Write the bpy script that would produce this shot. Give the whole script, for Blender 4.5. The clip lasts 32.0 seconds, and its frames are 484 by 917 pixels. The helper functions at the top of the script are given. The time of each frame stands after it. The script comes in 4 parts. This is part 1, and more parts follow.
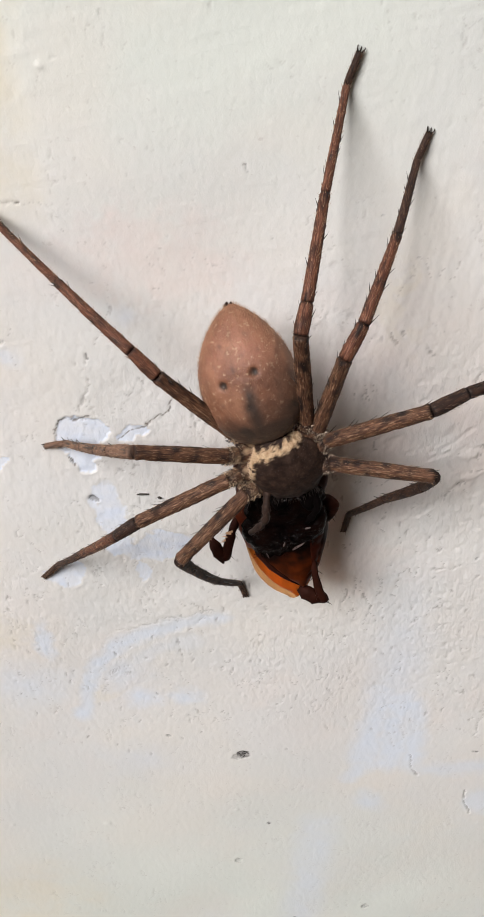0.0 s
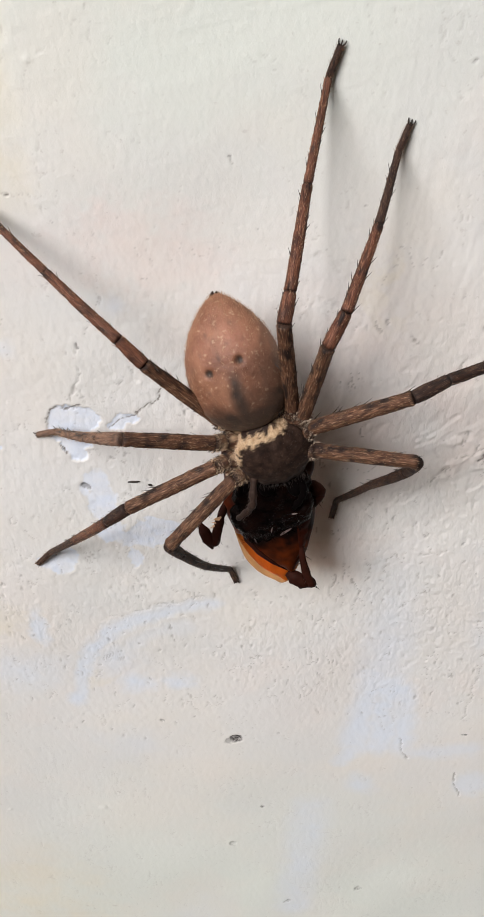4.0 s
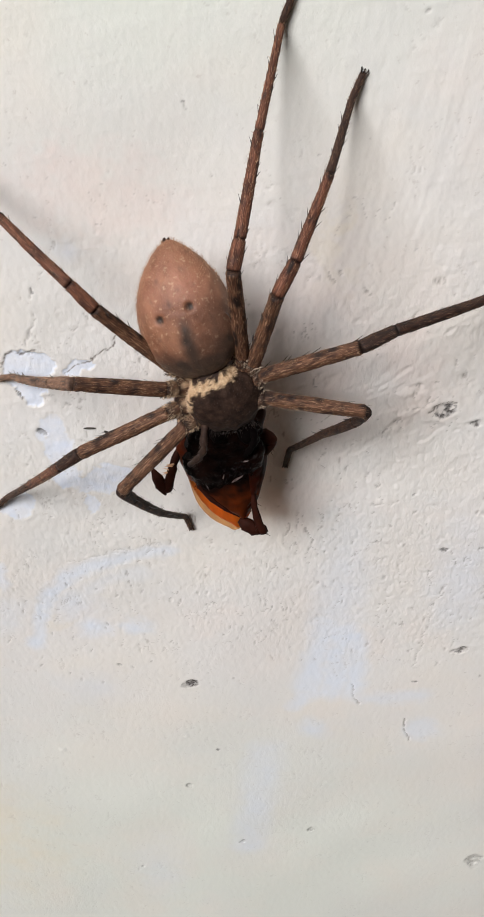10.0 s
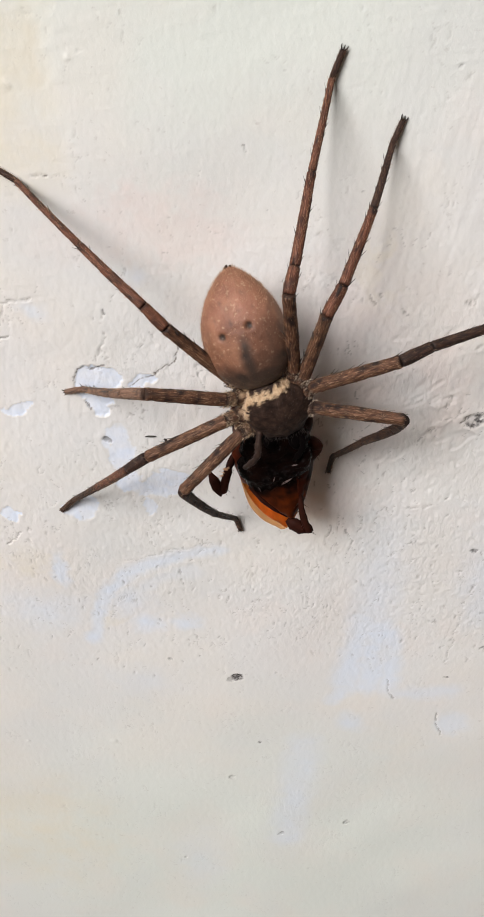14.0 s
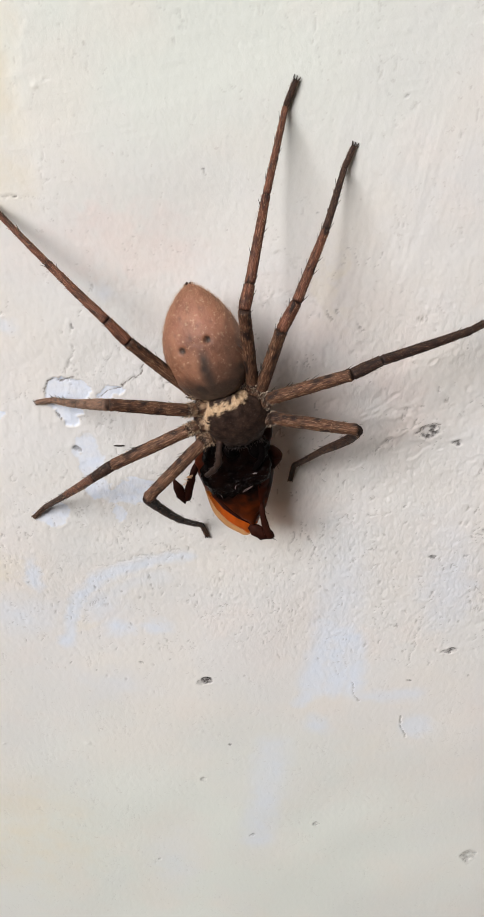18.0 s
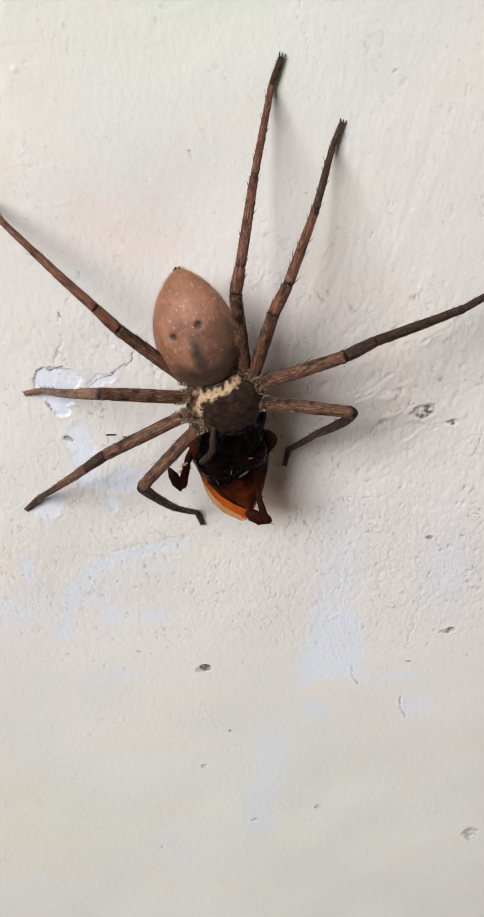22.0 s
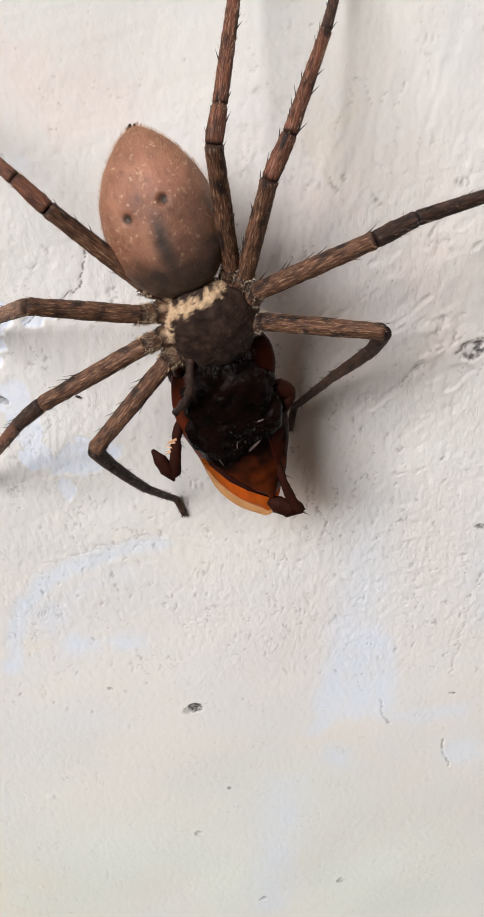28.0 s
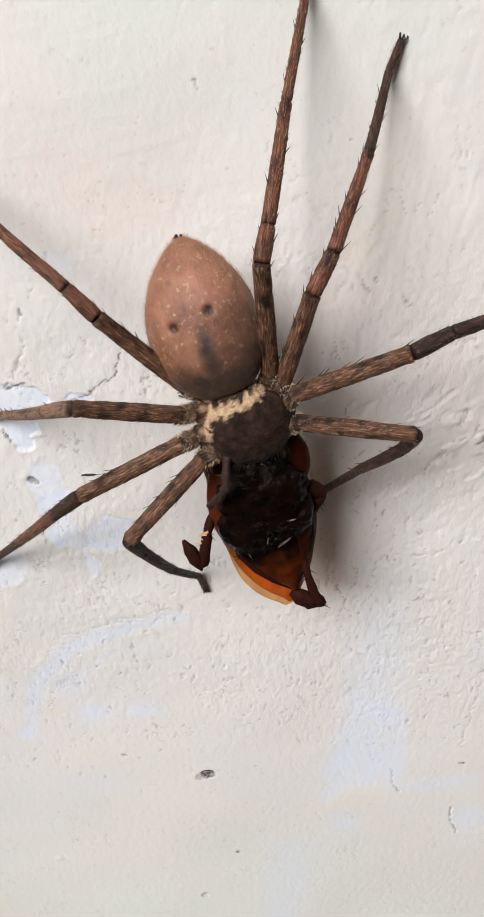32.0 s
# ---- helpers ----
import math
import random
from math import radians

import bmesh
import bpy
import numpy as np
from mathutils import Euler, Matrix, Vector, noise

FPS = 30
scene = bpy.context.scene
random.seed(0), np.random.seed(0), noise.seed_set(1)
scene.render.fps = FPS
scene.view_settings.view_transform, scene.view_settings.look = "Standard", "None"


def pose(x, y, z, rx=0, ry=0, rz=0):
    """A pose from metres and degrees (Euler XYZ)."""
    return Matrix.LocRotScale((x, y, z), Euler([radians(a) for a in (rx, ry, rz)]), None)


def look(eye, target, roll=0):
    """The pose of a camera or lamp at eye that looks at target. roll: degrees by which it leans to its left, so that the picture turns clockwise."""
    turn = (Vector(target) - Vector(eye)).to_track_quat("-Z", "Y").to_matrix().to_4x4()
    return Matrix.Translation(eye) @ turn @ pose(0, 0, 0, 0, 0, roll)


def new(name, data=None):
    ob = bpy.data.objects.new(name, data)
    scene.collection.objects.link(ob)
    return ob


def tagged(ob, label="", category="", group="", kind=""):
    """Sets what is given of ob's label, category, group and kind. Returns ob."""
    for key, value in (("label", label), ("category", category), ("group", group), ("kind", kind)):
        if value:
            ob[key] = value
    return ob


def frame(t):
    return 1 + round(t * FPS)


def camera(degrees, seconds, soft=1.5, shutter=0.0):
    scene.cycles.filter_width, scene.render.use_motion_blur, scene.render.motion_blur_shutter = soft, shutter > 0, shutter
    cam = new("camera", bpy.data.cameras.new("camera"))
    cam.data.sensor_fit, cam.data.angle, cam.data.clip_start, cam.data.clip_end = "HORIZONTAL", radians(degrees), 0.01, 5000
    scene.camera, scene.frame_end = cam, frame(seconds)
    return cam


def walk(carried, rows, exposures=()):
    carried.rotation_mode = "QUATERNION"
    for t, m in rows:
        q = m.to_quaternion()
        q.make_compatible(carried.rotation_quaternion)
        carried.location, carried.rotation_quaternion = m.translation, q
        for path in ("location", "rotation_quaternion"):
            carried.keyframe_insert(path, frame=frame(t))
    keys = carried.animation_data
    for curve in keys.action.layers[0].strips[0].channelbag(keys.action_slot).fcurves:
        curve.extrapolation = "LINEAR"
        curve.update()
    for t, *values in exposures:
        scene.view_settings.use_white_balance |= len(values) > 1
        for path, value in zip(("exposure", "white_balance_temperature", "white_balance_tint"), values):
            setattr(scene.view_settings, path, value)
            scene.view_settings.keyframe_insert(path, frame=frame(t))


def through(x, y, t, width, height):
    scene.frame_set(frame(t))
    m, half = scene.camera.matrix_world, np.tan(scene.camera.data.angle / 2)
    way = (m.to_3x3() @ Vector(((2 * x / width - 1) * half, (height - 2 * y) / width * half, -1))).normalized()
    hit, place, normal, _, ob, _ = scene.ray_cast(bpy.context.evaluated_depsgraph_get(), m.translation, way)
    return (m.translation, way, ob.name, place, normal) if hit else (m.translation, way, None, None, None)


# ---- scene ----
cam = camera(28.48, 32.0, 1.2)
# seconds, eye x y z in metres, yaw, pitch and roll in degrees; the plastered wall is the plane y = 0
ROWS = [
    (0, 0.00806, -0.13565, 1.30972, 2.377, -36.844, -1.542),
    (0.5, 0.00828, -0.13597, 1.30981, 1.978, -36.975, -1.461),
    (1, 0.00814, -0.13659, 1.30908, 2.077, -36.995, -1.423),
    (1.5, 0.00896, -0.13672, 1.31020, 2.296, -37.067, -1.472),
    (2, 0.01047, -0.13694, 1.31015, 2.060, -37.086, -1.407),
    (2.5, 0.01125, -0.13762, 1.31082, 2.119, -37.079, -1.467),
    (3, 0.01008, -0.13753, 1.31087, 2.099, -37.221, -1.595),
    (3.5, 0.01033, -0.13798, 1.31061, 2.288, -37.318, -1.714),
    (5.5, 0.01032, -0.13965, 1.31175, 2.652, -37.271, -1.919),
    (6, 0.01262, -0.14042, 1.31215, 2.490, -37.326, -1.732),
    (6.5, 0.00998, -0.14066, 1.31270, 2.755, -37.347, -1.960),
    (7, 0.00941, -0.14202, 1.31291, 2.982, -37.335, -1.978),
    (7.5, 0.00697, -0.14548, 1.31491, 3.357, -37.233, -2.063),
    (8, 0.00925, -0.14565, 1.31240, 3.746, -36.951, -2.214),
    (8.5, 0.01187, -0.14952, 1.31430, 2.544, -37.006, -1.501),
    (9, 0.01319, -0.15096, 1.31108, 2.177, -37.013, -1.432),
    (9.5, 0.00865, -0.14544, 1.31178, 2.037, -38.207, -1.095),
    (10, 0.01453, -0.14102, 1.31077, 0.728, -39.910, 0.146),
    (10.5, 0.01372, -0.14482, 1.31687, 1.064, -39.945, 0.145),
    (11, 0.01399, -0.14734, 1.31903, 1.249, -39.914, 0.019),
    (11.5, 0.01728, -0.14964, 1.32354, 1.118, -39.398, 0.056),
    (12, 0.01081, -0.15461, 1.32279, 2.377, -38.807, -0.550),
    (12.5, 0.00996, -0.15659, 1.31842, 2.471, -38.819, -0.868),
    (13, 0.01119, -0.15678, 1.31823, 2.600, -38.661, -1.036),
    (13.5, 0.01274, -0.15650, 1.31886, 2.817, -38.548, -0.983),
    (14, 0.00998, -0.15667, 1.31936, 2.574, -38.570, -0.837),
    (14.5, 0.01478, -0.15887, 1.32087, 2.127, -38.418, -0.491),
    (16.5, 0.01588, -0.15903, 1.32260, 2.170, -38.017, -0.590),
    (17, 0.01101, -0.15987, 1.32123, 2.271, -37.996, -0.663),
    (17.5, 0.01161, -0.16113, 1.32371, 2.102, -37.966, -0.379),
    (18, 0.01580, -0.16296, 1.32362, 1.860, -37.867, -0.265),
    (18.5, 0.00886, -0.16084, 1.32285, 2.242, -37.869, -0.605),
    (19, -0.00038, -0.15915, 1.32548, 3.097, -37.632, -1.045),
    (19.5, 0.00368, -0.16155, 1.32740, 2.596, -37.612, -0.909),
    (20, 0.01079, -0.16107, 1.32086, 1.466, -37.807, -0.713),
    (20.5, 0.01205, -0.16113, 1.31990, 1.335, -38.186, -1.295),
    (21, 0.01446, -0.16124, 1.31912, 0.827, -38.578, -1.208),
    (21.5, 0.01344, -0.16172, 1.32132, 0.952, -38.690, -1.284),
    (22, 0.01435, -0.16126, 1.32267, 0.891, -38.829, -1.315),
    (22.5, 0.01527, -0.16111, 1.32308, 0.817, -39.013, -1.271),
    (23, 0.01147, -0.16035, 1.32516, 0.911, -38.971, -1.319),
    (23.5, 0.01343, -0.16006, 1.32346, 0.546, -39.086, -1.024),
    (24, 0.01205, -0.16015, 1.32516, 0.664, -39.162, -1.022),
    (24.5, 0.01160, -0.16032, 1.32498, 0.368, -39.224, -0.850),
    (25, 0.00963, -0.16064, 1.32529, 0.502, -39.217, -0.818),
    (25.5, 0.01060, -0.16104, 1.32438, 0.632, -39.273, -0.754),
    (27.5, 0.02310, -0.13906, 1.27895, 0.238, -36.483, -2.347),
    (28, 0.01471, -0.13056, 1.27977, 0.758, -35.805, -2.647),
    (28.5, 0.01089, -0.12400, 1.26881, 0.673, -35.263, -2.049),
    (29, 0.01140, -0.11719, 1.27036, 0.484, -34.713, -1.883),
    (29.5, 0.00514, -0.11512, 1.27729, -0.002, -33.996, -1.765),
    (30, 0.00561, -0.11730, 1.28169, 0.113, -33.636, -1.470),
    (30.5, 0.00809, -0.11957, 1.27895, 0.377, -33.212, -1.312),
    (31, 0.01385, -0.12255, 1.28613, -0.390, -33.555, -0.835),
    (31.5, 0.01444, -0.12495, 1.29055, -0.416, -33.627, -0.651),
    (32, 0.00841, -0.12734, 1.29012, -0.363, -34.550, -0.998),
]


def eye(x, y, z, yaw, pitch, roll):
    """A camera pose: yaw to the left from +y, pitch up, roll as look() takes it."""
    return pose(x, y, z, 0, 0, yaw) @ pose(0, 0, 0, 90 + pitch) @ pose(0, 0, 0, 0, 0, roll)


walk(cam, [(t, eye(*row)) for t, *row in ROWS], [(0, -0.08), (8, -0.07), (14, -0.05), (25.5, -0.04), (27.5, 0.05), (32, 0.03)])

# ---------------------------------------------------------------- light
world = bpy.data.worlds.new("sky")
scene.world = world
world.use_nodes = True
wn = world.node_tree.nodes
sky = wn.new("ShaderNodeTexSky")
sky.sky_type, sky.sun_disc = "NISHITA", False
sky.sun_elevation, sky.sun_rotation = radians(48), radians(200)
wn["Background"].inputs["Strength"].default_value = 0.12
world.node_tree.links.new(sky.outputs[0], wn["Background"].inputs["Color"])

# daylight through one wide opening across from the wall; the opening is unseen, set by the shadows
WEST_X, EAST_X, ROOM_Y, TOP_Z = -2.6, 1.5, -1.9, 4.5
HIGH = (-2.45, -0.55, 2.40, 4.20)   # x0, x1, z0, z1 of the opening


def daylight(name, eye_at, aim, wide, high, watts, colour):
    lamp = bpy.data.lights.new(name, "AREA")
    lamp.shape, lamp.size, lamp.size_y, lamp.energy, lamp.color = "RECTANGLE", wide, high, watts, colour
    new(name, lamp).matrix_world = look(eye_at, aim)


hx, hz = (HIGH[0] + HIGH[1]) / 2, (HIGH[2] + HIGH[3]) / 2
daylight("high_daylight", (hx, ROOM_Y - 0.03, hz), (hx, 0, hz), HIGH[1] - HIGH[0], HIGH[3] - HIGH[2], 226.0, (1.0, 0.967, 0.958))


# ---------------------------------------------------------------- materials
class Mat:
    """A node material with a Principled shader and small helpers."""

    def __init__(self, name, rough=0.6, **values):
        self.m = bpy.data.materials.new(name)
        self.m.use_nodes = True
        self.t = self.m.node_tree
        self.p = self.t.nodes["Principled BSDF"]
        self.p.inputs["Roughness"].default_value = rough
        for key, value in values.items():
            self.p.inputs[key.replace("_", " ")].default_value = value
        self.co = self.t.nodes.new("ShaderNodeTexCoord").outputs["Object"]

    def link(self, a, b):
        self.t.links.new(a, b)
        return self

    def noise(self, scale, detail=4, rough=0.55, stretch=(1, 1, 1)):
        n = self.t.nodes.new("ShaderNodeTexNoise")
        m = self.t.nodes.new("ShaderNodeMapping")
        m.inputs["Scale"].default_value = stretch
        self.link(self.co, m.inputs["Vector"]).link(m.outputs[0], n.inputs["Vector"])
        n.inputs["Scale"].default_value, n.inputs["Detail"].default_value = scale, detail
        n.inputs["Roughness"].default_value = rough
        return n.outputs["Fac"]

    def attr(self, name):
        n = self.t.nodes.new("ShaderNodeAttribute")
        n.attribute_name = name
        return n.outputs["Fac"]

    def ramp(self, fac, stops):
        n = self.t.nodes.new("ShaderNodeValToRGB")
        while len(n.color_ramp.elements) < len(stops):
            n.color_ramp.elements.new(0.5)
        for e, (at, c) in zip(n.color_ramp.elements, stops):
            e.position = at
            e.color = (*c, 1) if len(c) == 3 else c
        self.link(fac, n.inputs["Fac"])
        return n.outputs["Color"]

    def grey(self, fac, lo, hi, a=0.0, b=1.0):
        n = self.t.nodes.new("ShaderNodeMapRange")
        self.link(fac, n.inputs["Value"])
        for key, v in zip(("From Min", "From Max", "To Min", "To Max"), (lo, hi, a, b)):
            n.inputs[key].default_value = v
        return n.outputs["Result"]

    def times(self, a, b, op="MULTIPLY"):
        n = self.t.nodes.new("ShaderNodeMath")
        n.operation, n.use_clamp = op, True
        for i, v in enumerate((a, b)):
            if isinstance(v, (int, float)):
                n.inputs[i].default_value = v
            else:
                self.link(v, n.inputs[i])
        return n.outputs[0]

    def mix(self, fac, a, b, kind="MIX"):
        n = self.t.nodes.new("ShaderNodeMix")
        n.data_type, n.blend_type = "RGBA", kind
        for i, v in ((0, fac), (6, a), (7, b)):
            if isinstance(v, tuple):
                n.inputs[i].default_value = (*v, 1)
            elif isinstance(v, (int, float)):
                n.inputs[i].default_value = v
            else:
                self.link(v, n.inputs[i])
        return n.outputs[2]

    def bump(self, fac, metres, strength=1.0, after=None):
        n = self.t.nodes.new("ShaderNodeBump")
        n.inputs["Distance"].default_value, n.inputs["Strength"].default_value = metres, strength
        self.link(fac, n.inputs["Height"])
        if after is not None:
            self.link(after, n.inputs["Normal"])
        self.link(n.outputs[0], self.p.inputs["Normal"])
        return n.outputs[0]

    def colour(self, c):
        self.link(c, self.p.inputs["Base Color"])
        return self


def plaster_material():
    m = Mat("painted_plaster", 0.75)
    cream = m.ramp(m.noise(22, 4), [(0.3, (0.764, 0.748, 0.702)), (0.5, (0.755, 0.748, 0.730)), (0.7, (0.765, 0.737, 0.71))])
    warm = m.grey(m.noise(60, 5), 0.52, 0.7)
    c = m.mix(m.times(warm, 0.55), cream, (0.80, 0.745, 0.70))
    c = m.mix(m.attr("pale"), c, (0.742, 0.778, 0.722))
    c = m.mix(m.times(m.grey(m.noise(38, 3, 0.5), 0.46, 0.62), 0.4), c, (0.80, 0.757, 0.69))
    c = m.mix(m.times(m.grey(m.noise(27, 4, 0.55, (1, 1, 0.7)), 0.5, 0.64), 0.4), c, (0.72, 0.735, 0.72))
    c = m.mix(m.times(m.attr("ochre"), m.grey(m.noise(90, 5), 0.3, 0.65, 0.15, 1.0)), c, (0.775, 0.715, 0.57))
    c = m.mix(m.times(m.attr("rose"), m.grey(m.noise(75, 5), 0.3, 0.65, 0.1, 0.8)), c, (0.80, 0.69, 0.645))
    c = m.mix(m.times(m.attr("wash"), m.grey(m.noise(110, 4), 0.25, 0.62, 0.72, 1.0)), c, (0.715, 0.785, 0.885))
    c = m.mix(m.attr("peel"), c, m.ramp(m.noise(300, 4), [(0.35, (0.72, 0.79, 0.91)), (0.65, (0.79, 0.835, 0.91))]))
    grime = m.grey(m.noise(700, 3, 0.6), 0.66, 0.74)
    c = m.mix(m.times(grime, 0.22), c, (0.36, 0.32, 0.28))
    c = m.mix(m.attr("dirt"), c, m.ramp(m.noise(1600, 3), [(0.4, (0.035, 0.03, 0.028)), (0.6, (0.30, 0.29, 0.28))]))
    c = m.mix(m.attr("crack"), c, (0.10, 0.075, 0.055))
    m.colour(c)
    fine = m.bump(m.noise(1700, 6, 0.7), 0.00014, 0.42)
    wide = m.bump(m.noise(420, 4, 0.6, (1.0, 1.0, 0.45)), 0.00025, 0.2, fine)
    flakes = m.grey(m.noise(780, 5, 0.65, (1.25, 1.0, 0.62)), 0.42, 0.56)
    pits = m.grey(m.noise(1250, 3, 0.6, (1.0, 1.0, 0.55)), 0.36, 0.46)
    rough = m.times(m.attr("rough"), m.times(m.times(flakes, 0.6), m.times(pits, 0.4), "ADD"))
    rough = m.times(rough, m.grey(m.noise(70, 4, 0.6), 0.35, 0.65, 0.25, 1.0))
    m.bump(rough, 0.00016, 0.45, wide)
    return m.m


def room_material(name, a, b):
    m = Mat(name, 0.8)
    m.colour(m.ramp(m.noise(3, 6), [(0.3, a), (0.7, b)]))
    m.bump(m.noise(60, 5), 0.002, 0.3)
    return m.m


def abdomen_material():
    m = Mat("abdomen_skin", 0.62)
    c = m.ramp(m.noise(260, 5, 0.6), [(0.3, (0.125, 0.043, 0.020)), (0.5, (0.222, 0.094, 0.051)), (0.72, (0.325, 0.152, 0.086))])
    c = m.mix(m.attr("blush"), c, (0.345, 0.146, 0.094))
    fleck = m.grey(m.noise(1500, 2), 0.60, 0.72)
    c = m.mix(m.times(fleck, 0.6), c, (0.50, 0.33, 0.21))
    # mark: dots, streak and dark base, with shade painted on the east flank
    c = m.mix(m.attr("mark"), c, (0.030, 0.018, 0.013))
    m.colour(c)
    m.p.inputs["Sheen Weight"].default_value = 0.12
    m.p.inputs["Sheen Tint"].default_value = (0.9, 0.6, 0.4, 1)
    m.bump(m.noise(1300, 4, 0.6), 0.00018, 0.6)
    return m.m


def shell_material(name, lo, mid, hi, rough=0.55, scale=500, grain=(1, 1, 1), bump=0.00012):
    m = Mat(name, rough)
    c = m.ramp(m.noise(scale, 5, 0.65, grain), [(0.3, lo), (0.5, mid), (0.72, hi)])
    c = m.mix(m.attr("mark"), c, (0.035, 0.02, 0.014))
    c = m.mix(m.attr("cream"), c, m.ramp(m.noise(1500, 3), [(0.35, (0.36, 0.23, 0.13)), (0.65, (0.60, 0.44, 0.28))]))
    m.colour(c)
    m.bump(m.noise(scale * 3, 4, 0.6, grain), bump, 0.7)
    return m.m


def leg_material(name, lo, mid, hi, straw):
    """Hairy leg skin: fine pale and dark streaks that run along the leg, blotches and dark joints."""
    m = Mat(name, 0.62, Specular_IOR_Level=0.3)
    n = m.t.nodes.new("ShaderNodeAttribute")
    n.attribute_name = "grain"
    keep, m.co = m.co, n.outputs["Vector"]
    streak, finer = m.noise(3.2, 5, 0.75, (1, 1, 0.13)), m.noise(7.0, 4, 0.7, (1, 1, 0.10))
    m.co = keep
    c = m.ramp(streak, [(0.28, lo), (0.5, mid), (0.72, hi)])
    c = m.mix(m.times(m.grey(finer, 0.54, 0.66), 0.64), c, straw)
    c = m.mix(m.times(m.grey(finer, 0.45, 0.34), 0.75), c, tuple(v * 0.4 for v in lo))
    c = m.mix(m.attr("mark"), c, (0.010, 0.005, 0.004))
    c = m.mix(m.attr("cream"), c, (0.50, 0.36, 0.22))
    m.colour(c)
    m.bump(m.times(streak, finer, "ADD"), 0.00022, 0.9)
    return m.m


def plain_material(name, colour, rough, **values):
    m = Mat(name, rough, **values)
    m.colour(m.mix(m.grey(m.noise(900, 4), 0.3, 0.7), tuple(v * 0.72 for v in colour), tuple(min(1, v * 1.25) for v in colour)))
    return m.m


def amber_material(name, colour, through, clear, deep=0.55):
    """Thin horny wing: lets light through, glossy on top."""
    m = Mat(name, 0.32)
    t = m.t
    c = m.mix(m.grey(m.noise(250, 4, 0.6, (1, 1, 0.25)), 0.35, 0.68), tuple(v * deep for v in colour), colour)
    c = m.mix(m.attr("mark"), c, (0.012, 0.004, 0.003))
    m.colour(c)
    m.bump(m.noise(900, 3, 0.5, (1, 1, 0.2)), 0.00008, 0.5)
    tl, tr, a, b = (t.nodes.new("ShaderNode" + k) for k in ("BsdfTranslucent", "BsdfTransparent", "MixShader", "MixShader"))
    m.link(c, tl.inputs["Color"]).link(c, tr.inputs["Color"])
    a.inputs[0].default_value, b.inputs[0].default_value = through, clear
    m.link(m.p.outputs[0], a.inputs[1]).link(tl.outputs[0], a.inputs[2])
    m.link(a.outputs[0], b.inputs[1]).link(tr.outputs[0], b.inputs[2])
    m.link(b.outputs[0], t.nodes["Material Output"].inputs["Surface"])
    return m.m


PLASTER = plaster_material()
# unseen room surfaces, coloured dark so that little light bounces onto the spider
ROOM_WALL = room_material("room_distemper", (0.080, 0.066, 0.054), (0.105, 0.087, 0.07))
ROOM_FLOOR = room_material("cement_floor", (0.08, 0.072, 0.065), (0.11, 0.10, 0.09))
ABDOMEN = abdomen_material()
LEG_TAN = leg_material("leg_tan", (0.026, 0.0105, 0.006), (0.094, 0.041, 0.022), (0.215, 0.106, 0.060), (0.47, 0.285, 0.17))
LEG_RUST = leg_material("leg_rust", (0.026, 0.009, 0.005), (0.105, 0.036, 0.019), (0.205, 0.080, 0.044), (0.38, 0.18, 0.108))
LEG_PALE = leg_material("leg_pale", (0.072, 0.035, 0.023), (0.170, 0.092, 0.060), (0.27, 0.158, 0.106), (0.40, 0.27, 0.18))
LEG_DARK = leg_material("leg_dark", (0.010, 0.005, 0.0038), (0.030, 0.0132, 0.0085), (0.068, 0.032, 0.0205), (0.145, 0.080, 0.050))
CARAPACE = shell_material("carapace_dark", (0.012, 0.006, 0.0045), (0.027, 0.0142, 0.0098), (0.056, 0.032, 0.022), 0.7, 900)
CARAPACE.node_tree.nodes["Principled BSDF"].inputs["Specular IOR Level"].default_value = 0.2
HAIR_TAN = plain_material("hair_tan", (0.38, 0.225, 0.13), 0.5)
HAIR_CREAM = plain_material("hair_cream", (0.57, 0.41, 0.27), 0.55)
HAIR_PALE = plain_material("hair_pale", (0.50, 0.39, 0.29), 0.55)
HAIR_DARK = plain_material("hair_dark", (0.045, 0.028, 0.020), 0.55)
HAIR_BROWN = plain_material("hair_brown", (0.17, 0.095, 0.055), 0.5)
SPINE_BLACK = plain_material("spine_black", (0.022, 0.015, 0.012), 0.4)
JAW_BLACK = plain_material("jaw_black", (0.003, 0.002, 0.002), 0.9, Specular_IOR_Level=0.03)
EYE_BLACK = plain_material("eye_black", (0.012, 0.010, 0.010), 0.08)
WET = Mat("chewed_black", 0.16, Specular_IOR_Level=0.06)
WET.colour(WET.ramp(WET.noise(500, 5), [(0.35, (0.002, 0.0013, 0.0012)), (0.7, (0.008, 0.003, 0.002))]))
WET.bump(WET.noise(1100, 5, 0.65), 0.0005, 0.6)
WET_BLACK = WET.m
ROACH_RED = plain_material("roach_red_brown", (0.028, 0.0055, 0.0028), 0.35, Specular_IOR_Level=0.1)
ROACH_DARK = plain_material("roach_dark_leg", (0.024, 0.0056, 0.0028), 0.7, Specular_IOR_Level=0.1)
WING_AMBER = amber_material("wing_amber", (0.86, 0.27, 0.034), 0.55, 0.36, 0.45)
WING_PALE = amber_material("wing_pale", (1.0, 0.72, 0.46), 0.8, 0.72, 0.85)
WING_RED = amber_material("wing_red", (0.34, 0.062, 0.010), 0.5, 0.16, 0.3)
FLANK_RED = amber_material("flank_red", (0.17, 0.028, 0.007), 0.3, 0.08)
